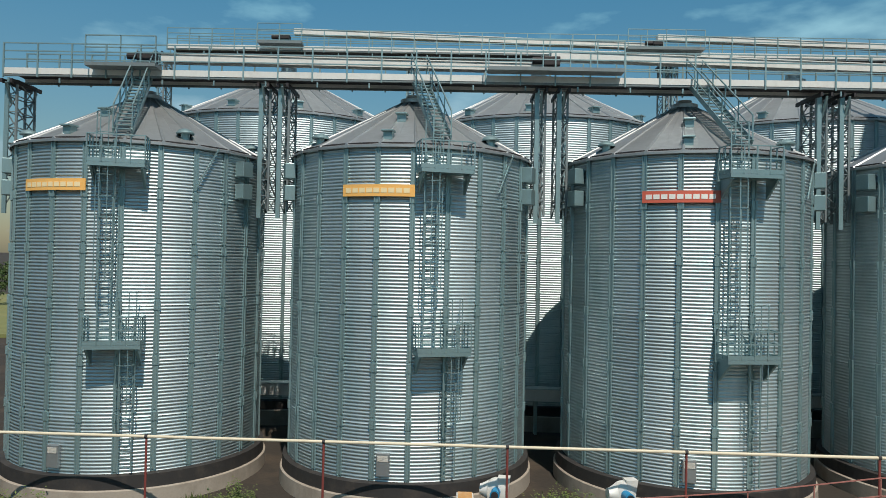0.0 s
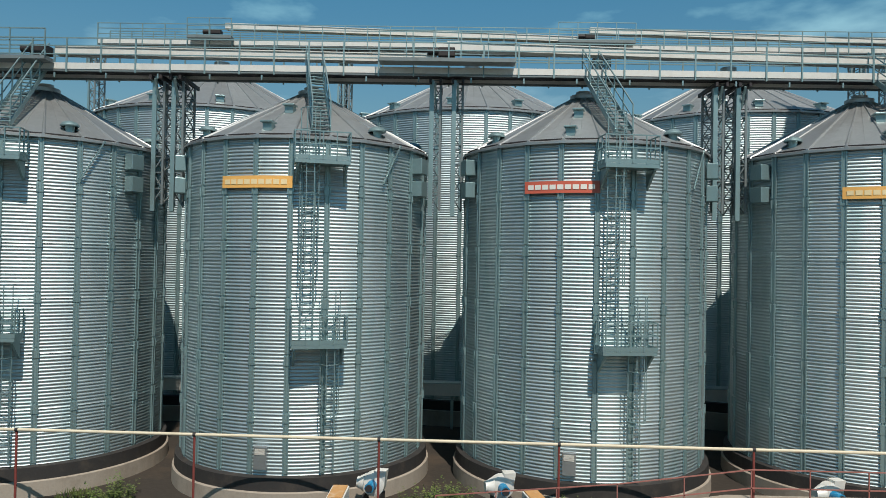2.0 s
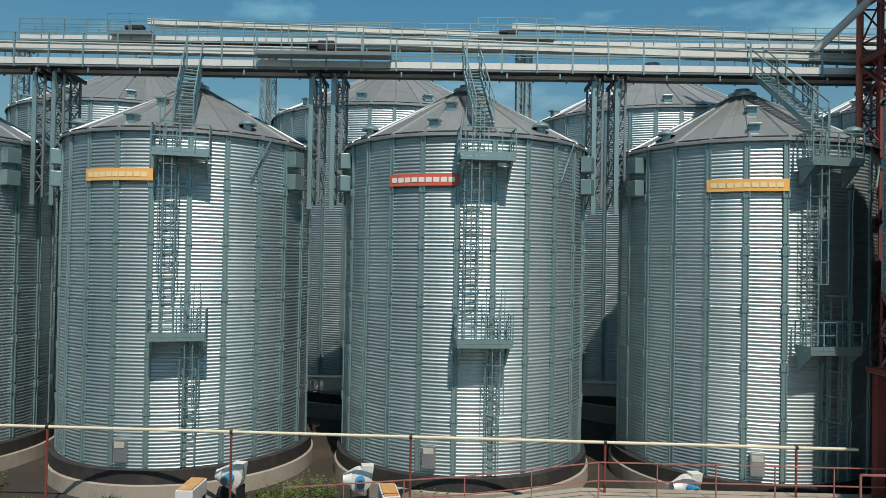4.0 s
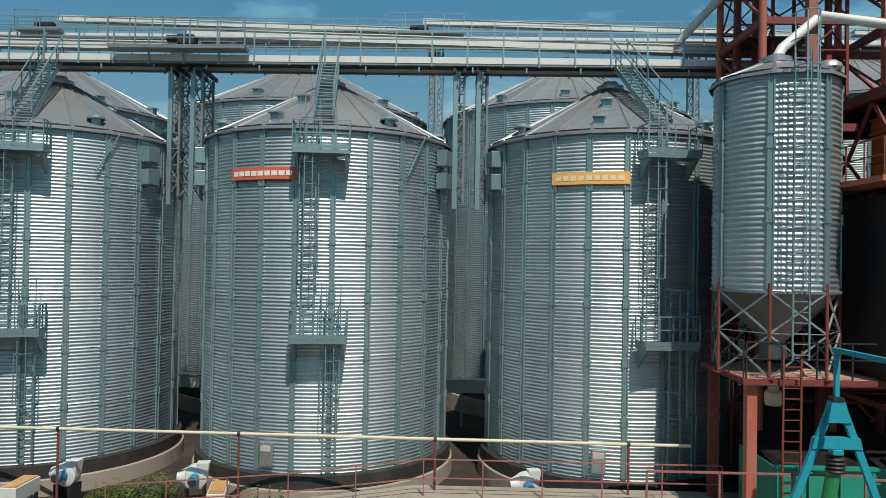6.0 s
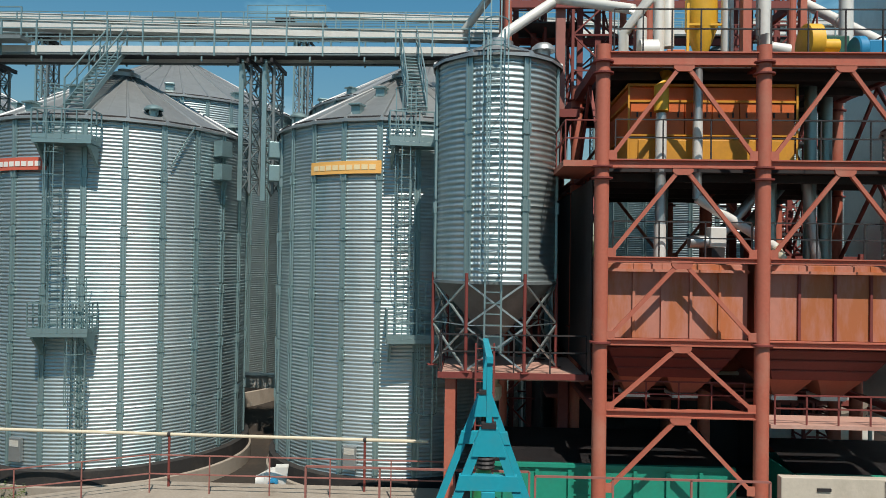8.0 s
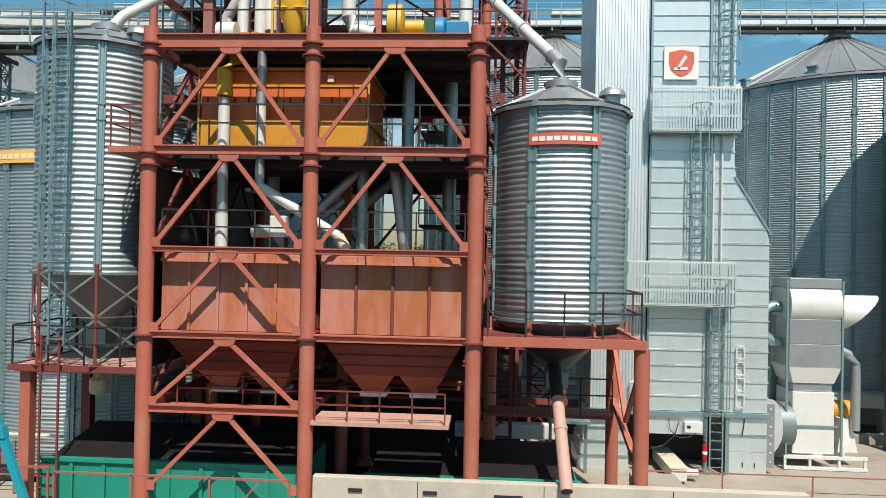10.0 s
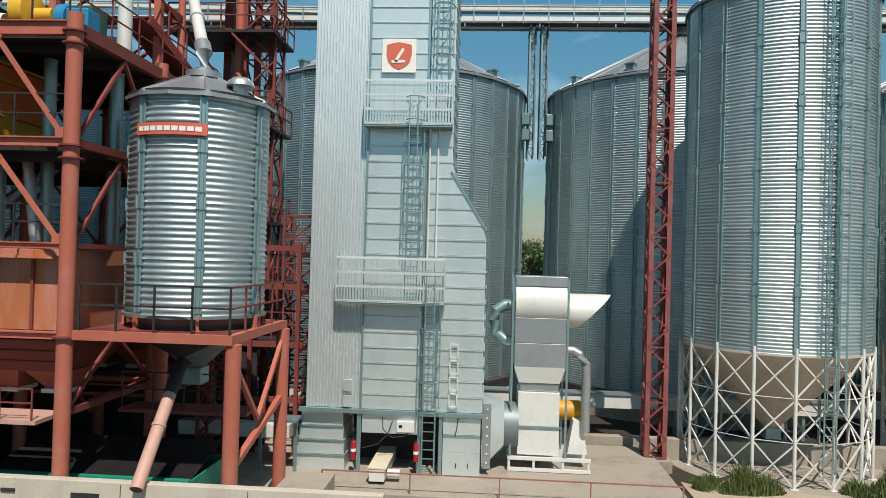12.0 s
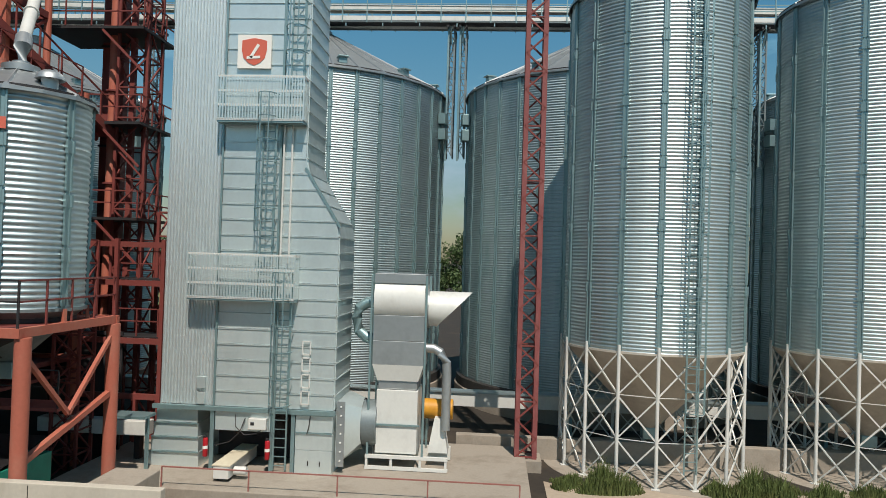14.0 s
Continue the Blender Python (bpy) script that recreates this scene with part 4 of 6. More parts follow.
for p, q, r, m in (((30.53, 21.12, 9.62), (32.62, 21.2, 8.35), 0.13, WHITE), ((32.9, 22.4, 10.2), (31.5, 22.0, 8.7), 0.14, GALV_ROOF), ((33.9, 22.2, 10.2), (34.2, 22.2, 8.0), 0.14, GALV_ROOF), ((32.6, 23.0, 9.0), (33.8, 23.6, 10.2), 0.16, GALV_DARK), ((32.6, 21.2, 8.36), (32.82, 21.2, 8.0), 0.15, CREAM), ((31.2, 22.6, 8.4), (32.4, 22.8, 9.4), 0.12, GALV_DARK)):
    d = thing("sloping_spout", "sloping round grain spout in the tower", "pipe", "spout pipes in the tower")
    P("pipe", tube(B(), [p, q], r, 14), m, d, "", 40)
mot = thing("conveyor_drive", "white conveyor drive box with motor above the bins", "drive")
P("casing", box(B(), 30.86, 20.98, 8.3, 31.28, 21.45, 8.85, 0.03), WHITE, mot)
P("stand", box(B(), 30.9, 21.0, 7.9, 31.24, 21.42, 8.295), DARK, mot)
P("motor", tube(B(), [(30.35, 21.2, 8.45), (30.84, 21.2, 8.45)], 0.17, 14), GALV_ROOF, mot, "", 40)

# ---- head of the tower: fans, pipes, masts ----
for x, m in ((33.9, YELLOW),):
    fan = thing("fan", "yellow centrifugal fan on the top deck", "fan")
    P("housing", lathe(B(), [(0.5, -0.2), (0.56, -0.18), (0.56, 0.18), (0.5, 0.2)], 24), m, fan, "", 40).matrix_basis = pose(x, 22.0, 14.05, 90, 0, 90)
    P("motor", tube(B(), [(x + 0.25, 22.0, 14.0), (x + 0.75, 22.0, 14.0)], 0.2, 14), m, fan, "", 40)
    P("stand", box(B(), x - 0.3, 21.6, 13.32, x + 0.8, 22.4, 13.48), m, fan)
cyc1 = thing("cyclone", "yellow cyclone separator in a stand on the top deck", "cyclone")
P("barrel", lathe(B(), [(0.12, 13.7), (0.45, 14.6), (0.45, 15.6), (0.2, 15.7), (0.2, 15.9)], 20, (31.0, 22.4, 0)), YELLOW, cyc1, "", 40)
for dx in (-0.5, 0.5):
    P("leg", bar(B(), (31.0 + dx, 22.0, 13.32), (31.0 + dx, 22.0, 15.2), 0.07), YELLOW, cyc1)
P("cross_bar", bar(B(), (30.5, 22.0, 14.6), (31.5, 22.0, 14.6), 0.06), YELLOW, cyc1)
bm1 = thing("screw_motor", "yellow and orange machine frame on the top deck", "machine")
P("frame", box(B(), 28.7, 21.4, 13.32, 30.5, 22.3, 13.55, 0.02), YELLOW, bm1)
P("drum", tube(B(), [(29.1, 21.8, 13.8), (29.6, 21.8, 13.8)], 0.3, 16), WHITE, bm1, "", 40)
P("orange_drive", box(B(), 29.8, 21.5, 13.56, 30.3, 22.0, 13.75, 0.02), ORANGE, bm1)
bl = thing("blower", "blue blower with motor on the top deck", "blower")
BLUE = mat("blue_machine_paint", (0.02, 0.22, 0.42), 0.45, 0, 10, 0.1, (0.02, 0.12, 0.2), 0.4, 2)
P("volute", lathe(B(), [(0.38, -0.14), (0.42, -0.1), (0.42, 0.1), (0.38, 0.14)], 22), BLUE, bl, "", 40).matrix_basis = pose(35.1, 21.8, 13.8, 90, 0, 90)
P("casing", box(B(), 35.25, 21.5, 13.32, 35.85, 22.1, 14.05, 0.04), BLUE, bl)
gb = thing("gear_cabinet", "dark green machine cabinet on the top deck", "machine")
P("cabinet", box(B(), 34.55, 22.6, 13.32, 35.3, 23.4, 14.5, 0.03), mat("dark_green_paint", (0.02, 0.09, 0.06), 0.5, 0, 10, 0.1), gb)
for pts, r in (([(29.9, 22.8, 13.32), (29.9, 22.8, 16.5)], 0.16), ([(31.6, 22.0, 13.32), (31.6, 22.0, 16.5)], 0.17), ([(32.6, 22.0, 16.5), (32.6, 22.0, 14.3), (32.75, 22.0, 13.95), (33.3, 22.0, 13.85)], 0.2),
               ([(35.7, 23.6, 16.5), (35.7, 23.6, 13.32)], 0.2), ([(28.9, 23.0, 13.32), (28.9, 22.9, 14.6), (29.6, 22.7, 15.6)], 0.16)):
    d = thing("spout_pipe", "pale round spout pipe above the top deck", "pipe", "spout pipes on the top deck")
    P("pipe", tube(B(), pts, r, 14), WHITE, d, "", 40)
for x, y in ((31.85, 21.3), (33.0, 24.5), (29.9, 25.5), (35.5, 26.0)):
    d = thing("roof_post", "red steel post rising from the top deck", "post", "posts on the top deck")
    P("post", box(B(), x - 0.11, y - 0.11, 13.32, x + 0.11, y + 0.11, 19.5), RED, d)

# spout to the holding tank
sp = thing("tank_spout", "long white grain spout running down to the holding tank", "pipe")
P("pipe", tube(B(), [(35.95, 27.1, 17.1), (38.2, 23.1, 13.55)], 0.17, 16), WHITE, sp, "", 40)
P("flanged_head", tube(B(), [(38.17, 23.15, 13.6), (38.36, 22.84, 13.28), (38.4, 22.78, 12.65)], 0.22, 16), GALV_ROOF, sp, "", 40)
for k in (0.3, 0.65):
    p = Vector((35.95, 27.1, 17.1)).lerp(Vector((38.2, 23.1, 13.55)), k)
    P("flange", tube(B(), [p, p + Vector((0.023, -0.04, -0.036))], 0.22, 16), WHITE, sp)
# spouts to the small hopper silo and to the gallery
for pts in ([(25.25, 23.35, 14.45), (25.5, 23.5, 14.85), (26.95, 24.3, 16.05)], [(27.15, 24.4, 16.2), (29.15, 22.9, 15.35), (29.4, 22.8, 15.0), (29.4, 22.8, 13.4)], [(24.1, 29.8, 16.9), (25.9, 28.5, 18.9)], [(30.3, 23.6, 18.2), (30.2, 22.9, 16.6), (30.2, 22.85, 14.2)]):
    sp2 = thing("grain_spout", "white round grain spout with bends beside the tower", "pipe", "spouts beside the tower")
    P("pipe", tube(B(), pts, 0.16, 16), WHITE, sp2, "", 40)


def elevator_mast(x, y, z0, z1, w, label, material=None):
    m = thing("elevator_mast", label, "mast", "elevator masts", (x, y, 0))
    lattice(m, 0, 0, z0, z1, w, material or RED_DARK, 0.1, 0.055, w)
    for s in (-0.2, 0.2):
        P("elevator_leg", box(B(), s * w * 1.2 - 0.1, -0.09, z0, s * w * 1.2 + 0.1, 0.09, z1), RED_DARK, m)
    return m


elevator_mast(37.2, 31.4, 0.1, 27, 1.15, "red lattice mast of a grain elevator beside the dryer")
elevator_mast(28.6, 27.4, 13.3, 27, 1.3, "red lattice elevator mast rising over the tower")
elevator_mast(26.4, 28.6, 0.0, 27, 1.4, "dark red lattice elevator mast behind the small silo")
mast = thing("elevator_mast", "slim red lattice mast with faded paint on a concrete block", "mast", "elevator masts")
MASTRED = mat("weathered_mast_paint", (0.22, 0.062, 0.058), 0.6, 0, 12, 0.14, (0.36, 0.17, 0.15), 0.6, 1.4, 0.06, 0.5)
for sx in (-1, 1):
    for sy in (-1, 1):
        mx, my = 52.6 + sx * 0.41, 31.9 + sy * 0.41
        bm = B()
        box(bm, min(mx, mx - sx * 0.17), my - 0.009, 0.55, max(mx, mx - sx * 0.17), my + 0.009, 27)
        box(bm, mx - 0.009, min(my - sy * 0.01, my - sy * 0.17), 0.55, mx + 0.009, max(my - sy * 0.01, my - sy * 0.17), 27)
        P("angle_leg", bm, MASTRED, mast, "faded pinkish-red angle iron")
for ax, ay, bx, by in ((-1, -1, 1, -1), (1, -1, 1, 1), (1, 1, -1, 1), (-1, 1, -1, -1)):
    bm = B()
    for i in range(38):
        u, v = 0.62 + 0.69 * i, 0.62 + 0.69 * (i + 1)
        p0, p1 = ((52.6 + 0.38 * ax, 31.9 + 0.38 * ay), (52.6 + 0.38 * bx, 31.9 + 0.38 * by))
        if i % 2:
            p0, p1 = p1, p0
        bar(bm, (*p0, u), (*p1, v), 0.09, 0.06)
        if i % 3 == 0:
            bar(bm, (*p0, u), (*p1, u), 0.07, 0.05)
    tagged(P("bracing", bm, RED_DARK, mast), kind="stuff")
P("footing", box(B(), 52.0, 31.3, 0, 53.2, 32.5, 0.55, 0.03), CONCRETE, mast)

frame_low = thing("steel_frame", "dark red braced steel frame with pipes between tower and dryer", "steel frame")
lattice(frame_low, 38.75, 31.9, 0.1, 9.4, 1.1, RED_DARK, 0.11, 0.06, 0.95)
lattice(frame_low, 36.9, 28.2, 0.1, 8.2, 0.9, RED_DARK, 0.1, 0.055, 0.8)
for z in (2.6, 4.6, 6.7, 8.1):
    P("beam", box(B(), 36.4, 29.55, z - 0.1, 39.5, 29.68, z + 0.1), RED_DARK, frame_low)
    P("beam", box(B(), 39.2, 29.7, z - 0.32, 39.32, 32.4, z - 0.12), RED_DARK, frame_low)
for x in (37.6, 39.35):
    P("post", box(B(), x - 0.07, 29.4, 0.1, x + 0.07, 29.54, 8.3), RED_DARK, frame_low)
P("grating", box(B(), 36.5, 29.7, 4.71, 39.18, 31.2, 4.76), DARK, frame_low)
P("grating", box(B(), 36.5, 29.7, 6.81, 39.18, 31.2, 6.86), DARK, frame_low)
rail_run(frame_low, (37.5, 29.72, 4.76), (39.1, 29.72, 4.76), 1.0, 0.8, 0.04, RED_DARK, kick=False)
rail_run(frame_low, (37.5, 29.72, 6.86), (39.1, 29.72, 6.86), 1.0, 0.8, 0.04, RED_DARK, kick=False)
lt = thing("intake_trough", "pale dusty conveyor trough low between tower and dryer", "conveyor")
P("trough", box(B(), 35.4, 28.6, 1.45, 39.4, 29.1, 1.95, 0.02), WHITE, lt)
P("support", box(B(), 36.2, 28.7, 0.1, 36.4, 29.0, 1.445), DARK, lt)
P("support", box(B(), 38.9, 28.7, 0.1, 39.1, 29.0, 1.445), DARK, lt)

# elevator casings and landings added to darken the gap behind the tower
ec = thing("elevator_casing", "dark red twin-leg casing added to darken the gap behind the tower", "elevator")
P("leg", box(B(), 35.3, 32.0, 0, 35.6, 32.4, 26), RED_DARK, ec)
P("leg", box(B(), 35.9, 32.0, 0, 36.2, 32.4, 26), RED_DARK, ec)
for z in (4, 8, 12, 16, 20):
    P("joint_flange", box(B(), 35.25, 31.95, z, 36.25, 32.45, z + 0.08), DARK, ec)
rc = thing("rear_column", "round red steel column behind the tower", "column")
P("shaft", lathe(B(), [(0.18, 0.0), (0.18, 27)], 18, (36.25, 31.2, 0)), RED, rc, "", 40)
for z in (6.0, 10.4, 14.0, 18.0):
    P("collar", lathe(B(), [(0.18, z), (0.27, z + 0.02), (0.27, z + 0.08), (0.18, z + 0.1)], 18, (36.25, 31.2, 0)), RED_DARK, rc)
for z in (9.0, 12.6, 16.2, 19.8):
    ld = thing("mast_landing", "dark red steel landing with rails, added as dark fill between masts", "landing", "landings between masts")
    P("floor", box(B(), 33.8, 30.2, z, 37.9, 32.9, z + 0.1), DARK, ld)
    for p, q in (((33.8, 30.2, z + 0.1), (37.9, 30.2, z + 0.1)), ((37.9, 30.2, z + 0.1), (37.9, 32.9, z + 0.1))):
        rail_run(ld, p, q, 1.0, 1.0, 0.045, RED_DARK, kick=False)
    P("brace", bar(B(), (37.9, 30.2, z - 1.6), (36.3, 30.2, z - 0.05), 0.08), RED_DARK, ld)

head = thing("head_house", "dark red braced steel frame over the tower, upper landings added for shade", "steel frame", "", (0, 0, 0))
HX, HY = (25.6, 30.2, 34.8), (25.2, 29.2)
for x in HX:
    for y in HY:
        P("column", bar(B(), (x, y, 13.3 if x > 28 else 0.0), (x, y, 36), 0.26, sides=14), RED, head)
# upper levels are out of view, added to shade the silos behind
for z in (16.3, 19.4, 22.5, 26, 30, 34):
    for y in HY:
        P("beam", box(B(), 25.6, y - 0.08, z - 0.12, 34.8, y + 0.08, z + 0.12), RED_DARK, head)
        for xa, xb in zip(HX, HX[1:]):
            if y < 26 and z < 20:
                continue
            P("brace", bar(B(), (xa, y, z - 3.0), (xb, y, z - 0.1), 0.07), RED_DARK, head)
            P("brace", bar(B(), (xb, y, z - 3.0), (xa, y, z - 0.1), 0.07), RED_DARK, head)
    for x in HX:
        P("beam", box(B(), x - 0.08, 25.2, z - 0.13, x + 0.08, 29.2, z + 0.11), RED_DARK, head)
        P("brace", bar(B(), (x, 25.2, z - 3.0), (x, 29.2, z - 0.1), 0.09), RED_DARK, head)
    # landings are near-black: shade on their undersides is in the colour
    if z < 17:
        P("landing", box(B(), 25.7, 27.4, z + 0.12, 28.4, 29.1, z + 0.18), DARK, head)
        continue
    P("landing", box(B(), 25.7, 25.3, z + 0.12, 34.7, 29.1, z + 0.18), DARK, head)
    rail_run(head, (25.6, 25.2, z + 0.12), (34.8, 25.2, z + 0.12), 1.1, 1.5, 0.04, RED_DARK, kick=False)
    rail_run(head, (34.8, 25.2, z + 0.12), (34.8, 29.2, z + 0.12), 1.1, 1.5, 0.04, RED_DARK, kick=False)
# sloping bridge from the tower towards the mast
br = thing("sloping_walkway", "dark red sloping walkway between tower and elevator mast", "walkway")
P("stringer", bar(B(), (35.6, 25.2, 15.0), (36.6, 31.0, 12.2), 0.08, 0.3), RED_DARK, br)
P("stringer", bar(B(), (34.8, 25.2, 15.0), (35.8, 31.0, 12.2), 0.08, 0.3), RED_DARK, br)
P("tread_plate", bar(B(), (35.2, 25.2, 15.05), (36.2, 31.0, 12.25), 0.8, 0.04), RED_DARK, br)
P("handrail", bar(B(), (35.6, 25.2, 16.1), (36.6, 31.0, 13.3), 0.05), RED_DARK, br)
for i in range(7):
    p = Vector((35.6, 25.2, 15.0)).lerp(Vector((36.6, 31.0, 12.2)), i / 6)
    P("post", bar(B(), p, p + Vector((0, 0, 1.1)), 0.05), RED_DARK, br)

# ---- dryer ----
dryer = thing("grain_dryer", "tall pale steel-clad grain dryer with ladders and slatted balconies", "grain dryer")
FY = 28.0
Z0, Z1, ROW = 2.75, 20.6, 0.525
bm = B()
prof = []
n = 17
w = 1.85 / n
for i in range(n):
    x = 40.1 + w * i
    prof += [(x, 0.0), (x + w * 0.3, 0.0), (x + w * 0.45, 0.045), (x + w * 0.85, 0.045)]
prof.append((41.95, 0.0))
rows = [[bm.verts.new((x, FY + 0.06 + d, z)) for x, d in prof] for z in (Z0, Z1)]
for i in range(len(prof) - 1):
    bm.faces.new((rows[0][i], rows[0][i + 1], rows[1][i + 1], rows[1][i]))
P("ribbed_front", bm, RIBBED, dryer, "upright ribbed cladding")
P("rear_body", box(B(), 40.1, FY + 0.12, Z0, 41.95, 32.2, Z1), DRYER, dryer)


def right_edge(z):
    return 46.05 if z < 8.9 else (44.85 if z > 10.8 else 46.05 - 1.2 * (z - 8.9) / 1.9)


bm = B()
pr = [(42.0, Z0), (46.0, Z0), (46.0, 8.9), (44.8, 10.8), (44.8, Z1), (42.0, Z1)]
f = [bm.verts.new((x, FY + 0.09, z)) for x, z in pr]
g = [bm.verts.new((x, 30.5, z)) for x, z in pr]
bm.faces.new(f)
bm.faces.new(list(reversed(g)))
for i in range(6):
    bm.faces.new((f[i], g[i], g[(i + 1) % 6], f[(i + 1) % 6]))
P("core", bm, GALV_DARK, dryer)
nrow = int((Z1 - Z0) / ROW)
for i in range(nrow):
    za, zb = Z0 + ROW * i + 0.006, Z0 + ROW * (i + 1) - 0.006
    pn = P("panel", box(B(), 42.02, FY, za, 43.98, FY + 0.08, zb, 0.006), DRYER, dryer)
    P("lip", box(B(), 42.02, FY - 0.03, zb - 0.03, 43.98, FY - 0.002, zb + 0.003), DRYER, pn)
    ra, rb = right_edge(za), right_edge(zb)
    for nm, y0, y1 in (("panel", FY - 0.004, FY + 0.08),):
        bm = B()
        q0 = [bm.verts.new((x, y0, z)) for x, z in ((44.05, za), (ra, za), (rb, zb), (44.05, zb))]
        q1 = [bm.verts.new((x, y1, z)) for x, z in ((44.05, za), (ra, za), (rb, zb), (44.05, zb))]
        bm.faces.new(q0)
        bm.faces.new(list(reversed(q1)))
        for k in range(4):
            bm.faces.new((q0[k], q1[k], q1[(k + 1) % 4], q0[(k + 1) % 4]))
        pn = P(nm, bm, DRYER, dryer)
    P("lip", box(B(), 44.05, FY - 0.035, zb - 0.03, rb, FY - 0.006, zb + 0.003), DRYER, pn)
    bm = B()
    q0 = [bm.verts.new(p) for p in ((ra, FY + 0.082, za), (ra, 30.5, za), (rb, 30.5, zb), (rb, FY + 0.082, zb))]
    q1 = [bm.verts.new(p + Vector((0.03, 0, 0))) for p in [v.co for v in q0]]
    bm.faces.new(list(reversed(q0)))
    bm.faces.new(q1)
    for k in range(4):
        bm.faces.new((q0[k], q0[(k + 1) % 4], q1[(k + 1) % 4], q1[k]))
    pn = P("side_panel", bm, DRYER, dryer)
    P("lip", box(B(), rb + 0.031, FY + 0.02, zb - 0.02, rb + 0.07, 30.5, zb + 0.003), DRYER, pn)
for x in (42.0, 44.0):
    P("corner_post", box(B(), x - 0.035, FY - 0.075, 0.62, x + 0.035, FY - 0.057, Z1), GALV_DARK, dryer)
P("edge_trim", bar(B(), (46.09, FY - 0.02, 8.86), (44.86, FY - 0.02, 10.82), 0.07), GALV_DARK, dryer)
# foot of the dryer
P("base_beam", box(B(), 39.9, FY - 0.12, 2.6, 46.15, FY + 0.05, 2.74), GALV_DARK, dryer)
for z0, z1 in ((0.62, 1.12), (1.13, 1.62), (1.63, 2.1), (2.11, 2.59)):
    a_, b_ = 39.7 + 0.16 * (z0 - 0.62), 41.45 - 0.05 * (z0 - 0.62)
    pn = P("foot_panel", box(B(), a_, FY + 0.15, z0, b_, 30.0, z1 - 0.01, 0.006), DRYER, dryer)
    P("lip", box(B(), a_, FY + 0.09, z1 - 0.03, b_, FY + 0.148, z1), GALV_DARK, pn)
for z0, z1 in ((1.42, 2.0), (2.01, 2.59)):
    pn = P("foot_panel", box(B(), 44.8, FY, z0, 46.05, 30.4, z1 - 0.01, 0.006), DRYER, dryer)
    P("lip", box(B(), 44.8, FY - 0.05, z1 - 0.03, 46.05, FY - 0.002, z1), GALV_DARK, pn)
dr = P("door", box(B(), 44.8, FY, 0.62, 46.05, 30.4, 1.41, 0.006), DRYER, dryer, "pale double service door")
for x in (45.25, 45.65):
    P("handle", box(B(), x - 0.015, FY - 0.03, 0.9, x + 0.015, FY - 0.002, 1.06), DARK, dr)
P("inlet_panel", box(B(), 42.05, FY, 1.95, 43.95, FY + 0.06, 2.58, 0.006), DRYER, dryer)
P("rear_plate", box(B(), 41.5, 29.8, 0.62, 44.7, 29.9, 2.6), DARK, dryer)
for x in (41.95, 44.0, 44.72):
    P("leg", box(B(), x - 0.06, FY - 0.05, 0.62, x + 0.06, FY + 0.07, 2.59), GALV_DARK, dryer)
cb = P("control_box", box(B(), 43.25, FY - 0.2, 2.05, 43.85, FY - 0.005, 2.42, 0.02), WHITE, dryer, "pale grey switch box")
P("screen", box(B(), 43.33, FY - 0.21, 2.2, 43.45, FY - 0.202, 2.3), DARK, cb)
for pts in ([(42.75, FY - 0.05, 2.5), (42.8, FY - 0.1, 2.1), (43.1, FY - 0.12, 1.85), (43.5, FY - 0.1, 1.9), (43.7, FY - 0.1, 2.06)], [(42.1, FY - 0.1, 1.45), (42.6, FY - 0.12, 1.6), (42.95, FY - 0.12, 1.95), (43.1, FY - 0.06, 2.4)],
            [(45.3, FY - 0.03, 2.6), (45.26, FY - 0.04, 2.2), (45.2, FY - 0.05, 1.95)]):
    P("cable", tube(B(), pts, 0.016, 6), DARK, dryer)


def slat_balcony(x0, x1, z, h, y0=27.45):
    P("balcony_floor", box(B(), x0, y0, z - 0.1, x1, FY - 0.06, z), GALV_DARK, dryer)
    for k in range(4):
        P("balustrade_rail", box(B(), x0, y0 - 0.02, z + h * k / 3 - 0.04, x1, y0 + 0.02, z + h * k / 3 + 0.04), WHITE, dryer)
    nn = int((x1 - x0) / 0.095)
    for i in range(nn + 1):
        x = x0 + (x1 - x0) * i / nn
        P("slat", box(B(), x - 0.026, y0 - 0.036, z, x + 0.026, y0 - 0.024, z + h), DRYER, dryer)
    for x in (x0, x1):
        for i in range(5):
            y = y0 + 0.06 + (FY - y0 - 0.12) * i / 4
            P("slat", box(B(), x - 0.012, y - 0.022, z, x + 0.012, y + 0.022, z + h), DRYER, dryer)
        P("end_rail", box(B(), x - 0.02, y0 + 0.02, z + h - 0.04, x + 0.02, FY - 0.06, z + h + 0.04), WHITE, dryer)


slat_balcony(41.15, 44.75, 6.42, 1.42)
slat_balcony(41.95, 44.85, 12.32, 1.42)
ladder(dryer, (44.32, FY - 0.14), (1, 0, 0), (0, -1, 0), 0.75, 6.4, 0.42)
ladder(dryer, (43.62, FY - 0.14), (1, 0, 0), (0, -1, 0), 6.45, 12.3, 0.42)
ladder(dryer, (44.5, FY - 0.14), (1, 0, 0), (0, -1, 0), 12.4, 19.6, 0.42)
for x in (44.12, 44.4):
    P("conduit", bar(B(), (x, FY - 0.12, 7.6), (x, FY - 0.12, 12.3), 0.07, sides=10), WHITE, dryer)
for k in range(4):
    z, bm = 2.95 + 0.55 * k, B()
    for p, q in (((44.98, z), (45.24, z)), ((44.98, z + 0.43), (45.24, z + 0.43)), ((44.98, z), (44.98, z + 0.43)), ((45.24, z), (45.24, z + 0.43))):
        bar(bm, (p[0], FY - 0.1, p[1]), (q[0], FY - 0.1, q[1]), 0.04)
    P("step_frame", bm, WHITE, dryer)
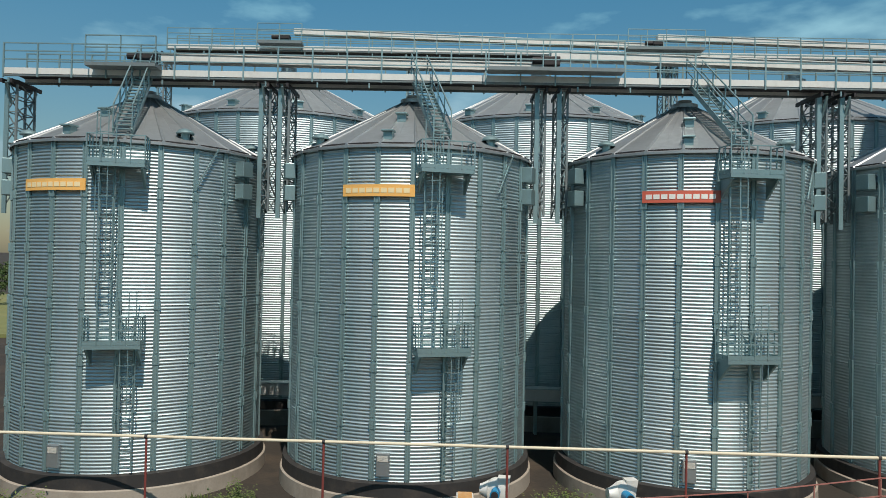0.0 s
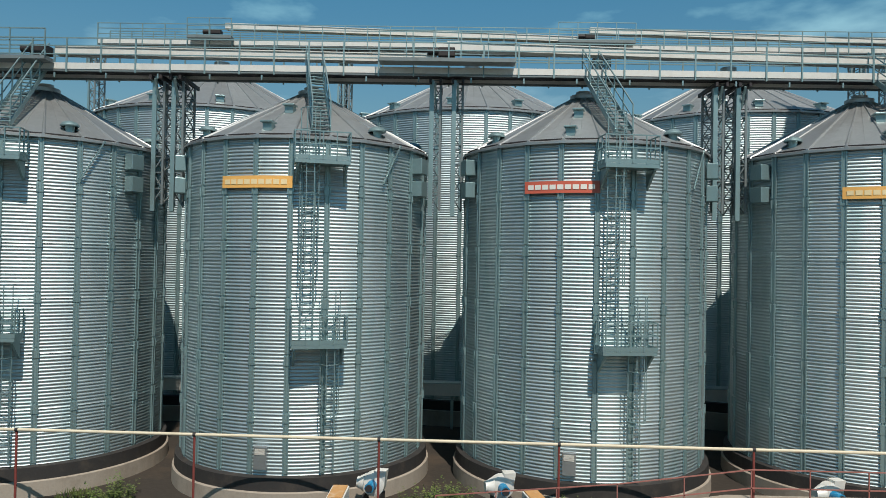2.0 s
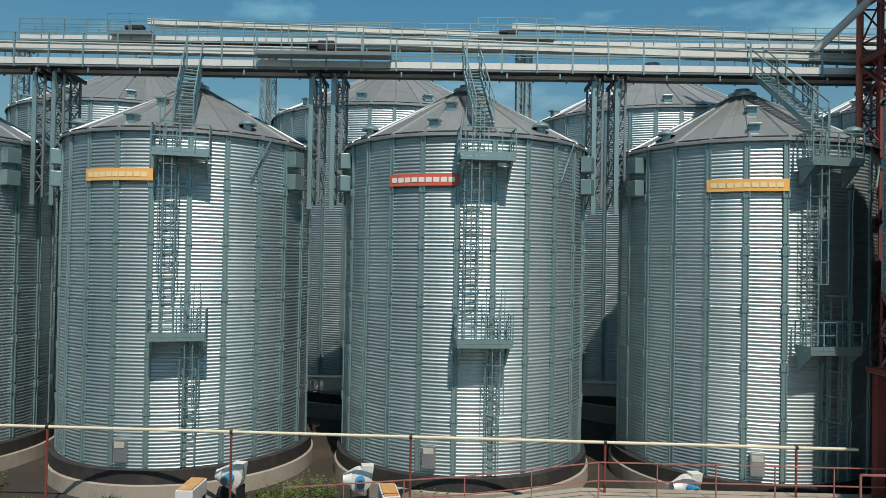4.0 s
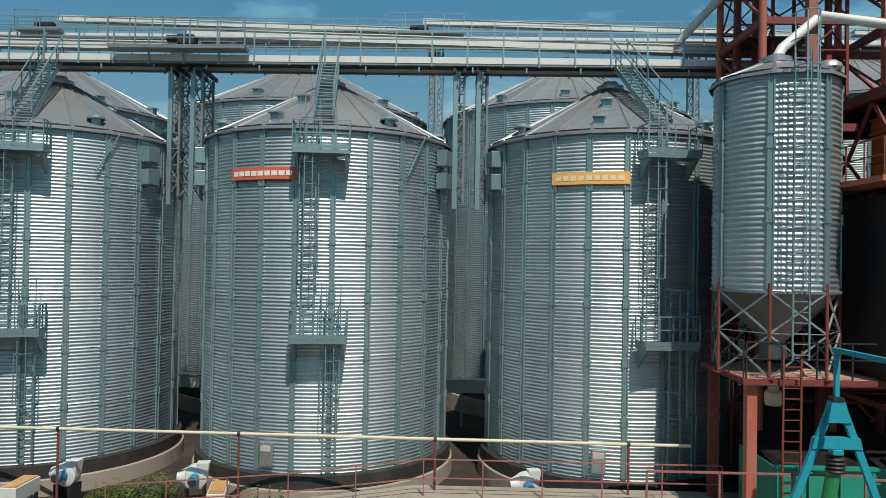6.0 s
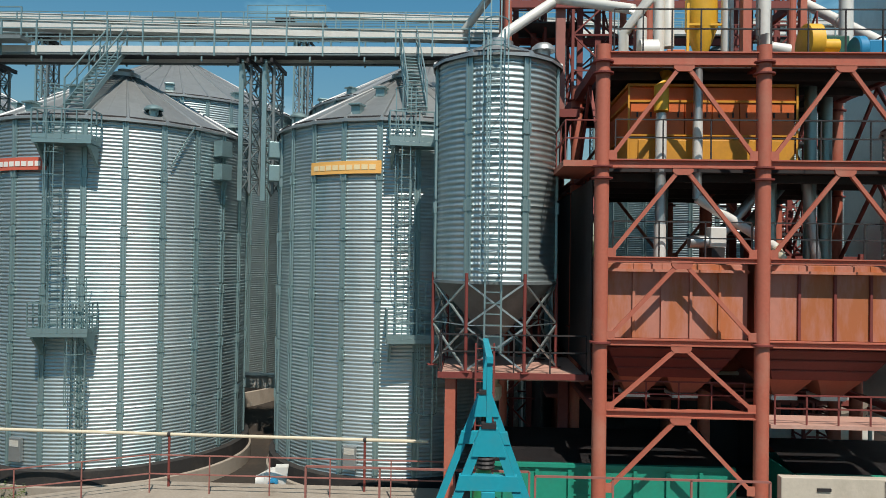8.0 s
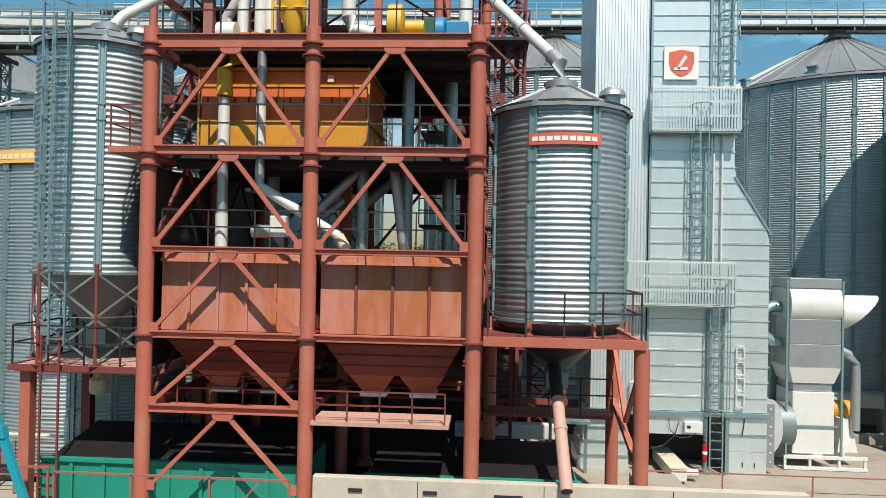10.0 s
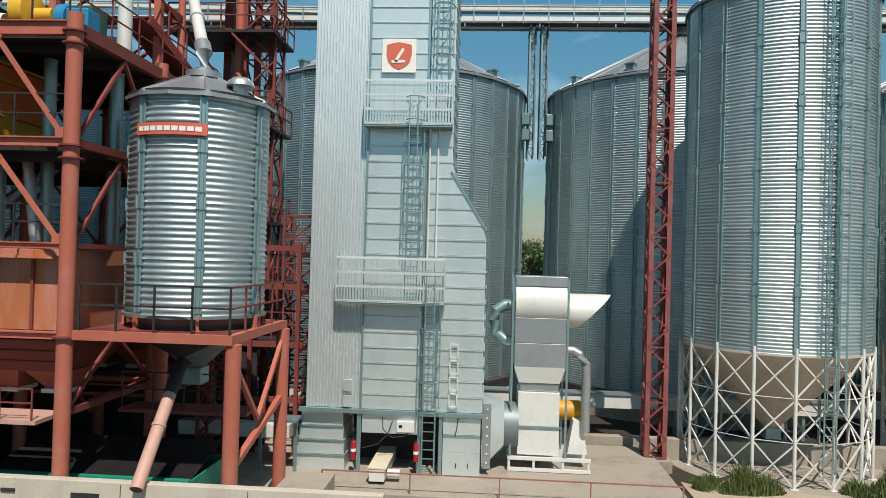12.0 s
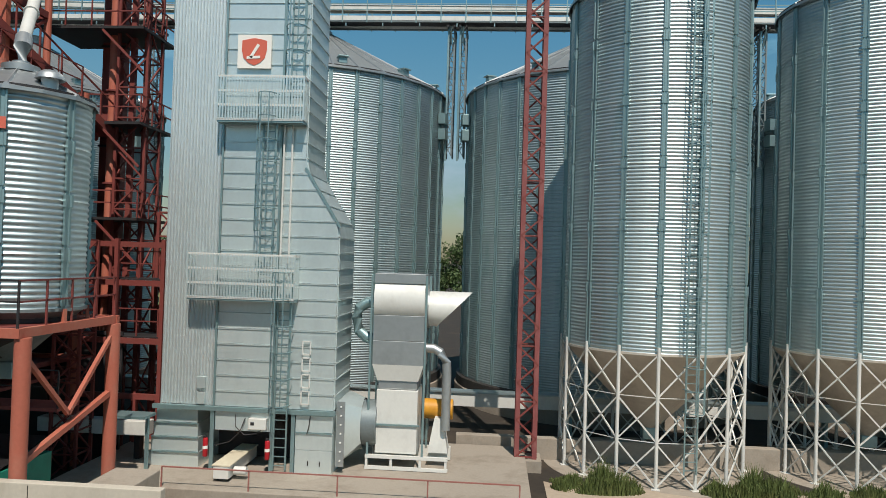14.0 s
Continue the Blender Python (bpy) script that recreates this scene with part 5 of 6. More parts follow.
for k in range(2):
    P("step_frame", box(B(), 41.4, FY - 0.08, 2.8 + 0.52 * k, 41.68, FY - 0.02, 3.2 + 0.52 * k, 0.01), DRYER, dryer)
lg = thing("badge_board", "white square board with a red shield badge", "sign")
P("board", box(B(), 42.4, FY - 0.11, 14.12, 43.56, FY - 0.056, 15.26, 0.008), SIGN_WHITE, lg)
bm = B()
sh = [(-0.42, 0.36), (-0.2, 0.42), (0, 0.45), (0.2, 0.42), (0.42, 0.36), (0.43, 0.05), (0.36, -0.22), (0.2, -0.38), (0, -0.47), (-0.2, -0.38), (-0.36, -0.22), (-0.43, 0.05)]
f0 = [bm.verts.new((42.98 + x, FY - 0.13, 14.69 + z)) for x, z in sh]
f1 = [bm.verts.new((42.98 + x, FY - 0.112, 14.69 + z)) for x, z in sh]
bm.faces.new(f0)
for i in range(len(sh)):
    bm.faces.new((f0[i], f1[i], f1[(i + 1) % len(sh)], f0[(i + 1) % len(sh)]))
shield = P("shield", bm, SIGN_RED, lg, "plain red shield shape")
P("stroke", bar(B(), (42.86, FY - 0.14, 14.48), (43.13, FY - 0.14, 14.92), 0.012, 0.1), SIGN_WHITE, shield)
P("stroke", bar(B(), (42.73, FY - 0.14, 14.48), (43.19, FY - 0.14, 14.5), 0.012, 0.09), SIGN_WHITE, shield)
for x in (41.82, 43.93):
    ex = thing("fire_extinguisher", "red fire extinguisher with a white label on the dryer leg", "fire extinguisher", "fire extinguishers")
    P("cylinder", lathe(B(), [(0.07, 1.1), (0.085, 1.13), (0.085, 1.66), (0.075, 1.7), (0.03, 1.725), (0.028, 1.75)], 16, (x, FY - 0.2, 0)), EXT_RED, ex, "", 40)
    P("white_label", lathe(B(), [(0.088, 1.36), (0.088, 1.46)], 16, (x, FY - 0.2, 0), False), SIGN_WHITE, ex)
    P("valve", box(B(), x - 0.05, FY - 0.25, 1.74, x + 0.03, FY - 0.16, 1.79), DARK, ex)
tr = thing("discharge_conveyor", "cream discharge conveyor end sticking out under the dryer", "conveyor")
P("trough", box(B(), 42.55, 26.7, 0.72, 43.05, 29.4, 1.12, 0.015), WHITE, tr)
P("cover", box(B(), 42.5, 26.68, 1.125, 43.1, 29.4, 1.16), CREAM, tr)
P("motor", tube(B(), [(43.1, 27.1, 0.9), (43.5, 27.1, 0.9)], 0.14, 12), WHITE, tr, "", 40)
P("foot", box(B(), 42.6, 26.9, 0.62, 43.0, 27.1, 0.715), DARK, tr)
cv = thing("inspection_platform", "galvanised angled side landing at the dryer foot", "platform")
P("floor", box(B(), 38.6, 27.2, 2.35, 40.0, 28.0, 2.44), GALV_DARK, cv)
P("post", bar(B(), (38.7, 27.6, 0.6), (38.7, 27.6, 2.35), 0.1), GALV_DARK, cv)
P("post", bar(B(), (39.9, 27.6, 0.6), (39.9, 27.6, 2.35), 0.1), GALV_DARK, cv)

# ---- exhaust fan unit ----
cyc = thing("exhaust_fan_unit", "white sheet-metal exhaust fan unit on a bolted skid", "fan unit")
cx0, cx1, cy0, cy1 = 47.15, 48.92, 28.95, 30.6
for z0, z1, m in ((7.02, 7.36, GALV_ROOF), (5.05, 5.92, GALV_ROOF), (4.22, 5.04, GALV_ROOF)):
    P("casing_panel", box(B(), cx0, cy0, z0, cx1, cy1, z1, 0.012), m, cyc)
bm = B()
pf = [(cy0 + 0.02, 5.93), (cy0 - 0.1, 6.1), (cy0 - 0.15, 6.35), (cy0 - 0.12, 6.65), (cy0 - 0.02, 6.88), (cy0 + 0.05, 7.01), (cy1, 7.01), (cy1, 5.93)]
s0, s1 = [bm.verts.new((cx0 + 0.01, y, z)) for y, z in pf], [bm.verts.new((cx1 - 0.01, y, z)) for y, z in pf]
bm.faces.new(list(reversed(s0))), bm.faces.new(s1)
for i in range(len(pf)):
    bm.faces.new((s0[i], s0[(i + 1) % len(pf)], s1[(i + 1) % len(pf)], s1[i]))
P("rounded_panel", bm, WHITE, cyc, "", 40)
P("flare", frustum(B(), cx0 + 0.18, cx1 - 0.18, cy0 + 0.1, cy1 - 0.1, 3.66, cx0, cx1, cy0 - 0.02, cy1, 4.215), WHITE, cyc)
P("flexible_joint", box(B(), cx0 + 0.2, cy0 + 0.15, 3.35, cx1 - 0.2, cy1 - 0.15, 3.655, 0.05), GALV_ROOF, cyc)
P("lower_casing", box(B(), cx0 + 0.17, cy0 + 0.08, 2.17, cx1 - 0.17, cy1 - 0.1, 3.345, 0.015), WHITE, cyc)
P("bottom_casing", box(B(), cx0 + 0.17, cy0 + 0.06, 1.18, cx1 - 0.17, cy1 - 0.1, 2.155, 0.015), WHITE, cyc)
P("seam_bar", box(B(), cx0 + 0.08, cy0 + 0.0, 2.13, cx1 - 0.08, cy0 + 0.055, 2.19), GALV_DARK, cyc)
for x in (cx0 - 0.08, cx1 + 0.04):
    for y in (cy0, cy1 - 0.1):
        P("frame_post", box(B(), x - 0.035, y - 0.035, 1.1, x + 0.035, y + 0.035, 7.3), GALV_DARK, cyc)
P("rear_casing", box(B(), cx0 + 0.03, cy1 + 0.01, 1.3, cx1 - 0.03, 32.3, 7.2, 0.02), STEEL, cyc, "dull grey rear casing")
for z in (2.2, 3.5, 5.0, 6.3):
    P("casing_seam", box(B(), cx0 - 0.005, cy1 + 0.02, z, cx0 + 0.027, 32.28, z + 0.05), GALV_DARK, cyc)
skid = P("skid", box(B(), cx0 - 0.15, cy0 - 0.05, 1.02, 49.85, cy0 + 0.08, 1.13), WHITE, cyc, "white bolted skid frame")
P("skid_beam", box(B(), cx0 - 0.15, cy0 - 0.05, 0.64, 49.85, cy0 + 0.08, 0.74), WHITE, skid)
P("skid_beam", box(B(), cx0 - 0.15, cy1 - 0.1, 0.64, 49.85, cy1 + 0.02, 1.13), WHITE, skid)
for x in (cx0 - 0.1, 47.9, 48.9, 49.78):
    P("skid_post", box(B(), x - 0.04, cy0 - 0.03, 0.745, x + 0.04, cy0 + 0.06, 1.015), WHITE, skid)
bm = B()
hr, rings = 0.62, []
for k in range(24):
    u = 2 * math.pi * k / 24
    yy, zz = math.cos(u) * hr, math.sin(u) * hr
    rings.append((bm.verts.new((cx1 + 0.02, 29.75 + yy, 6.15 + zz)), bm.verts.new((cx1 + 0.35 + (zz / hr + 1) * 0.62, 29.75 + yy, 6.15 + zz))))
for i in range(24):
    bm.faces.new((rings[i][0], rings[(i + 1) % 24][0], rings[(i + 1) % 24][1], rings[i][1]))
P("exhaust_horn", bm, WHITE, cyc, "white slant-cut exhaust outlet", 60)
P("horn_collar", tube(B(), [(cx1 + 0.005, 29.75, 6.15), (cx1 + 0.1, 29.75, 6.15)], 0.68, 24), GALV_ROOF, cyc)
P("down_elbow", tube(B(), [(cx1 + 0.01, 29.5, 4.78), (49.2, 29.5, 4.78), (49.45, 29.5, 4.65), (49.68, 29.5, 4.3), (49.7, 29.5, 3.9), (49.7, 29.5, 1.95)], 0.16, 16), GALV_ROOF, cyc, "", 40)
P("side_bend", tube(B(), [(cx0 - 0.01, 29.7, 6.3), (46.8, 29.7, 6.3), (46.5, 29.7, 6.1), (46.42, 29.7, 5.75), (46.5, 29.7, 5.3), (46.8, 29.7, 5.05), (cx0 - 0.01, 29.7, 5.0)], 0.2, 16), GALV_DARK, cyc, "", 40)
P("burner", tube(B(), [(cx1 - 0.1, 30.4, 2.5), (49.9, 30.4, 2.5)], 0.36, 20), AMBER, cyc, "amber burner drum", 40)
P("burner_stand", frustum(B(), 49.1, 49.8, 29.5, 30.4, 1.14, 49.3, 49.6, 29.6, 30.2, 2.3), WHITE, cyc)
duct = thing("hot_air_duct", "pale tapered hot air duct between fan and dryer", "duct")
P("taper", frustum(B(), 46.1, 46.12, 28.3, 30.5, 0.9, 46.1, 46.12, 28.3, 30.5, 3.0), DRYER, duct)
bm = B()
k = 20
sq = []
for i in range(k):
    u = 2 * math.pi * (i + 0.5) / k
    c, s = math.cos(u), math.sin(u)
    mx = max(abs(c), abs(s))
    sq.append((bm.verts.new((46.125, 29.4 + 1.1 * c / mx, 1.95 + 1.05 * s / mx)), bm.verts.new((46.85, 29.5 + 0.85 * c, 2.1 + 0.85 * s))))
for i in range(k):
    bm.faces.new((sq[i][0], sq[(i + 1) % k][0], sq[(i + 1) % k][1], sq[i][1]))
P("transition", bm, DRYER, duct, "", 40)
P("coupling", tube(B(), [(46.84, 29.5, 2.1), (47.35, 29.5, 2.1)], 0.8, 24), STEEL, duct, "", 40)
bp = P("bolt_plate", box(B(), 46.13, 28.24, 0.85, 46.4, 28.285, 3.02), GALV_ROOF, duct)
for i in range(7):
    P("bolt", lathe(B(), [(0.035, 0), (0.03, 0.03)], 8), WHITE, bp).matrix_basis = pose(46.27, 28.24, 1.05 + 0.3 * i, 90, 0, 0)

# ---- walls, low conveyor ----
wall = tagged(part("retaining_wall", box(B(), 32.35, 20.02, 0, 44.0, 20.27, 2.53, 0.02), WALLC), "pale cast concrete retaining wall with square pockets", "wall", kind="structure")
for x in (33.4, 35.2):
    pk = P("lifting_eye", box(B(), x - 0.17, 19.985, 2.2, x + 0.17, 20.016, 2.28), DARK, wall)
# flat plate on the wall: the pocket's inner shade is its dark colour
P("pocket", box(B(), 36.72, 20.004, 1.75, 37.4, 20.016, 2.25), DARK, wall)
for x in (34.9, 37.9, 40.9):
    P("joint", box(B(), x - 0.008, 20.009, 0.2, x + 0.008, 20.017, 2.48), BITUMEN, wall)
hatchs = thing("concrete_cover", "pale concrete cover slab behind the wall", "slab")
P("slab", box(B(), 40.7, 22.2, 0.2, 42.0, 24.2, 1.7, 0.03), CONCRETE, hatchs)
kerb = tagged(part("ledge_wall", box(B(), 49.9, 33.2, -0.2, 80, 33.6, 0.95, 0.03), CONCRETE), "long low pale concrete ledge behind the mast", "wall", kind="structure")
lowc = thing("low_conveyor", "long pale low conveyor trough running between the silo rows", "conveyor")
P("trough", box(B(), -20, 37.3, 1.25, 82, 37.9, 1.85), WHITE, lowc)
P("cover", box(B(), -20, 37.22, 1.855, 82, 37.98, 1.92), GALV, lowc)
for i in range(18):
    P("support_leg", box(B(), -18 + 5.6 * i, 37.4, -0.5, -17.85 + 5.6 * i, 37.8, 1.245), GALV_DARK, lowc)

# ---- green hoppers under the tower ----
def green_trough(x0, x1, y0, y1, z0, z1, ribs):
    g_ = thing("green_hopper", "green-painted steel receiving hopper with ribs", "hopper", "green hoppers")
    t = 0.05
    P("front_wall", box(B(), x0, y0, z0, x1, y0 + t, z1), GREEN, g_)
    P("rear_wall", box(B(), x0, y1 - t, z0, x1, y1, z1), GREEN, g_)
    P("end_wall", box(B(), x0, y0 + t, z0, x0 + t, y1 - t, z1), GREEN, g_)
    P("end_wall", box(B(), x1 - t, y0 + t, z0, x1, y1 - t, z1), GREEN, g_)
    P("floor", box(B(), x0 + t, y0 + t, z0, x1 - t, y1 - t, z0 + 0.05), DARK, g_)
    P("top_rim", box(B(), x0 - 0.05, y0 - 0.08, z1 + 0.002, x1 + 0.05, y0 + 0.08, z1 + 0.1), GREEN, g_)
    P("mid_rail", box(B(), x0, y0 - 0.06, z0 + 0.9, x1, y0 - 0.002, z0 + 1.0), GREEN, g_)
    for i in range(ribs + 1):
        x = x0 + (x1 - x0) * i / ribs
        P("rib", box(B(), x - 0.05, y0 - 0.1, z0, x + 0.05, y0 - 0.065, z1 - 0.05), GREEN, g_)
    bm = B()
    tp = [bm.verts.new(p) for p in ((x0 + 0.06, y0 + 0.09, z1 - 0.05), (x1 - 0.06, y0 + 0.09, z1 - 0.05), (x1 - 0.06, y1 - 0.1, z1 + 0.45), (x0 + 0.06, y1 - 0.1, z1 + 0.45))]
    bm.faces.new(tp)
    bmesh.ops.solidify(bm, geom=bm.faces[:], thickness=0.03)
    P("cover", bm, DARK, g_, "black sheet cover")
    lad = x0 + (x1 - x0) * 0.42
    for k in range(5):
        P("rung", box(B(), lad - 0.25, y0 - 0.13, z0 + 0.3 + 0.38 * k, lad + 0.25, y0 - 0.105, z0 + 0.34 + 0.38 * k), GREEN, g_)


green_trough(24.6, 31.7, 21.5, 24.3, 0.05, 2.22, 8)
green_trough(33.4, 38.9, 21.4, 24.0, 0.05, 2.12, 6)
# dark walls and roof added to make the space under the tower dark
sh_ = thing("intake_shed", "added dark sheets that stand for the shade under the tower", "shed")
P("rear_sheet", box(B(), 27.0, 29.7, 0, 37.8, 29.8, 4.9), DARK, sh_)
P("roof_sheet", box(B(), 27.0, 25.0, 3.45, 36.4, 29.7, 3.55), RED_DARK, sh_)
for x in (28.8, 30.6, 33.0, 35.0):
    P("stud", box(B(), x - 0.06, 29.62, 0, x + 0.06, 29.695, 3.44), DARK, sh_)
P("side_shade_sheet", box(B(), 26.9, 26.0, 0, 27.0, 29.7, 12.9), DARK, sh_)
rw = thing("low_red_railing", "thin red-painted guard rail with bent end in front of the hopper", "railing")
rail_run(rw, (20.4, 19.6, 0.22), (26.0, 19.6, 0.22), 2.4, 1.85, 0.05, RAILRED, (0.6, 1.0), False)
rail_run(rw, (26.15, 19.6, 0.22), (31.9, 19.6, 0.22), 2.3, 1.9, 0.05, RAILRED, (0.6, 1.0), False)
P("stay", bar(B(), (30.1, 19.6, 1.2), (31.2, 19.6, 2.5), 0.04), RAILRED, rw)

# ---- blue truck tipper ----
tip = thing("truck_tipper", "bright blue steel truck tipper with twin A-frames and green rams", "truck tipper")
for y, ztop in ((15.4, 5.95), (18.85, 5.9)):
    x = 24.85
    P("post", box(B(), x - 0.055, y - 0.055, 4.78, x + 0.055, y + 0.055, ztop, 0.01), TEAL, tip)
    P("foot_plate", box(B(), x - 0.14, y - 0.12, 4.68, x + 0.14, y + 0.12, 4.775), DARK, tip)
    bm = B()
    # A-shaped head with a cut-out, as four welded plates
    for s in (-1, 1):
        bar(bm, (x + s * 0.1, y, 4.62), (x + s * 1.75, y, 0.3), 0.12, 0.17)
    P("a_frame", bm, TEAL, tip)
    P("head_plate", frustum(B(), x - 0.33, x + 0.33, y - 0.1, y + 0.1, 4.15, x - 0.17, x + 0.17, y - 0.1, y + 0.1, 4.675), TEAL, tip)
    P("cross_plate", frustum(B(), x - 0.62, x + 0.62, y - 0.09, y + 0.09, 3.5, x - 0.55, x + 0.55, y - 0.09, y + 0.09, 3.78), TEAL, tip)
    P("hinge_box", box(B(), x - 0.13, y - 0.13, 3.36, x + 0.13, y + 0.13, 3.49, 0.01), TEAL, tip)
    P("ram", tube(B(), [(x + 0.05, y + 0.1, 3.2), (x - 0.35, y + 0.3, 0.2)], 0.17, 16), mat("ram_green", (0.03, 0.27, 0.10), 0.45, 0.1, 8, 0.15, (0.06, 0.12, 0.05), 0.5, 3), tip, "green hydraulic ram", 40)
    bl_ = B()
    lathe(bl_, [(0.2 + (0.04 if i % 2 else 0.0), -0.05 * i) for i in range(9)], 16, (x + 0.04, y + 0.1, 3.28))
    P("bellows", bl_, DARK, tip, "black rubber bellows")
    P("foot", box(B(), x - 1.95, y - 0.2, 0.22, x - 1.5, y + 0.2, 0.32), TEAL, tip)
    P("foot", box(B(), x + 1.5, y - 0.2, 0.22, x + 1.95, y + 0.2, 0.32), TEAL, tip)
P("tie_beam", bar(B(), (24.85, 15.3, 5.98), (24.85, 18.95, 5.93), 0.13, 0.12), TEAL, tip)

# ---- pipe on posts ----
pipe = thing("pipe_on_posts", "cream-painted gas pipe carried on thin red posts", "pipe", "", (0, 0, 0))
P("pipe", tube(B(), [(-30, 24.75, 2.26), (23.2, 24.75, 1.99)], 0.055), CREAM, pipe)
for x in (-22.9, -16.7, -10.5, -4.33, 2.02, 8.16, 14.74, 21.15):
    P("post", bar(B(), (x, 24.75, -0.8), (x, 24.75, 2.2 - (x + 30) * 0.005), 0.085, sides=8), RED_DARK, pipe)
    P("clamp", tube(B(), [(x - 0.05, 24.75, 2.26 - (x + 30) * 0.005), (x + 0.05, 24.75, 2.26 - (x + 30) * 0.005)], 0.075, 10), DARK, pipe)

# ---- red ramp railing before the silos ----
ramp = thing("ramp_railing", "rusty red tube railing along the ramp", "railing")
line = [Vector((4.0, 24.1, -0.75)), Vector((10.0, 24.1, -0.23)), Vector((14.4, 24.1, 0.34)), Vector((24.0, 24.1, 0.34))]
for p, q in zip(line, line[1:]):
    rail_run(ramp, p, q, 1.2, 1.9, 0.036, RAILRED, (0.5, 1.0), False)


# ---- aeration blowers at the silo feet ----
def blower_set(x, y, m):
    b = thing("aeration_blower", "white aeration blower with blue motor at the silo foot", "blower", "aeration blowers", (x, y, -0.5), m)
    P("volute", lathe(B(), [(0.3, -0.2), (0.42, -0.16), (0.42, 0.16), (0.3, 0.2)], 22), WHITE, b, "", 40).matrix_basis = pose(0, 0, 0.75, 90, 0, 0)
    P("outlet", frustum(B(), 0.1, 0.42, -0.15, 0.15, 0.75, 0.05, 0.48, -0.2, 0.2, 1.25), WHITE, b)
    P("motor", tube(B(), [(0, -0.2, 0.75), (0, -0.62, 0.75)], 0.17, 14), BLUE, b, "blue electric motor", 40)
    P("motor_cap", tube(B(), [(0, -0.6, 0.75), (0, -0.68, 0.75)], 0.13, 12), DARK, b)
    for s in (-0.3, 0.3):
        P("leg", box(B(), s - 0.03, -0.3, -0.28, s + 0.03, 0.3, 0.42), DARK, b)
    P("inlet_cone", lathe(B(), [(0.34, 0), (0.2, 0.25), (0.2, 0.3)], 18), WHITE, b, "", 40).matrix_basis = pose(-0.3, 0, 0.75, 0, -90, 0)


def outlet_box(x, y, m):
    b = thing("outlet_trough", "pale outlet trough with tan cover at the silo foot", "trough", "outlet troughs", (x, y, -0.55), m)
    P("trough", box(B(), -0.3, -0.9, 0.25, 0.3, 0.5, 0.75, 0.015), WHITE, b)
    P("cover", box(B(), -0.25, -0.85, 0.76, 0.25, 0.45, 0.79), RUSTY, b, "tan rust-stained cover")
    for s in (-0.25, 0.25):
        P("leg", box(B(), s - 0.04, -0.8, -0.23, s + 0.04, -0.7, 0.245), DARK, b)
        P("leg", box(B(), s - 0.04, 0.3, -0.23, s + 0.04, 0.4, 0.245), DARK, b)


for x, y, m in ((-17.6, 26.4, 10), (1.75, 25.9, -10), (6.3, 25.9, 10), (17.9, 25.9, 10)):
    blower_set(x, y, m)
for x, y, m in ((0.6, 25.2, 0), (7.4, 25.1, 12), (19.2, 25.1, 12)):
    outlet_box(x, y, m)


# ---- plants ----
def tuft(name, words, cx, cy, rx, ry, n, hmin, hmax, seed, material, zb=None):
    """Grass blades and weeds in one patch."""
    rnd = random.Random(seed)
    vs, fs = [], []
    for i in range(n):
        a_, r_ = rnd.uniform(0, 2 * math.pi), math.sqrt(rnd.random())
        x, y = cx + rx * r_ * math.cos(a_), cy + ry * r_ * math.sin(a_)
        z = (ground_z(x, y) if zb is None else zb) - 0.03
        h = rnd.uniform(hmin, hmax) * (1.15 - 0.6 * r_) * (0.72 + 0.34 * math.sin(2.3 * x + seed) + 0.22 * math.sin(5.1 * x - 3.7 * y))
        if h < 0.08:
            continue
        d = rnd.uniform(0, math.pi)
        w_ = rnd.uniform(0.012, 0.03)
        lx, ly = rnd.gauss(0, 0.18) * h, rnd.gauss(0, 0.18) * h
        dx, dy = math.cos(d) * w_, math.sin(d) * w_
        k = len(vs)
        vs += [(x - dx, y - dy, z), (x + dx, y + dy, z), (x + dx * 0.7 + lx * 0.4, y + dy * 0.7 + ly * 0.4, z + h * 0.6), (x - dx * 0.7 + lx * 0.4, y - dy * 0.7 + ly * 0.4, z + h * 0.6), (x + lx, y + ly, z + h)]
        fs += [(k, k + 1, k + 2, k + 3), (k + 3, k + 2, k + 4)]
    me = bpy.data.meshes.new(name)
    me.from_pydata(vs, [], fs)
    me.materials.append(material)
    return tagged(new(name, me), words, "grass", kind="stuff")


for i, (x, y, rx, ry, n, h) in enumerate(((55.0, 29.5, 1.6, 0.6, 3200, 1.15), (61.0, 29.8, 2.3, 0.8, 4200, 1.1), (54.0, 30.4, 0.6, 0.4, 500, 0.5), (59.0, 29.9, 0.5, 0.4, 500, 0.7), (64.5, 30.0, 2.0, 0.9, 2000, 0.7))):
    tuft("grass_patch", "tall green roadside grass beside the silo legs", x, y, rx, ry, n, 0.25, h, 50 + i, GRASS)
for i, (x, y, rx, ry, n) in enumerate(((-8.0, 25.6, 1.6, 0.5, 900), (-9.0, 26.5, 1.0, 0.9, 500), (-15.8, 25.0, 2.0, 0.5, 900), (3.2, 26.2, 1.0, 1.0, 800), (4.6, 26.6, 0.6, 0.6, 500), (8.6, 25.2, 0.9, 0.4, 700), (-5.4, 25.5, 0.8, 0.4, 500), (9.6, 25.0, 1.0, 0.4, 600), (15.0, 26.5, 0.7, 0.8, 300), (-2.5, 25.3, 1.0, 0.3, 400))):
    tuft("weed_patch", "green weeds growing at the silo footing", x, y, rx, ry, n, 0.12, 0.5, 80 + i, GRASS)


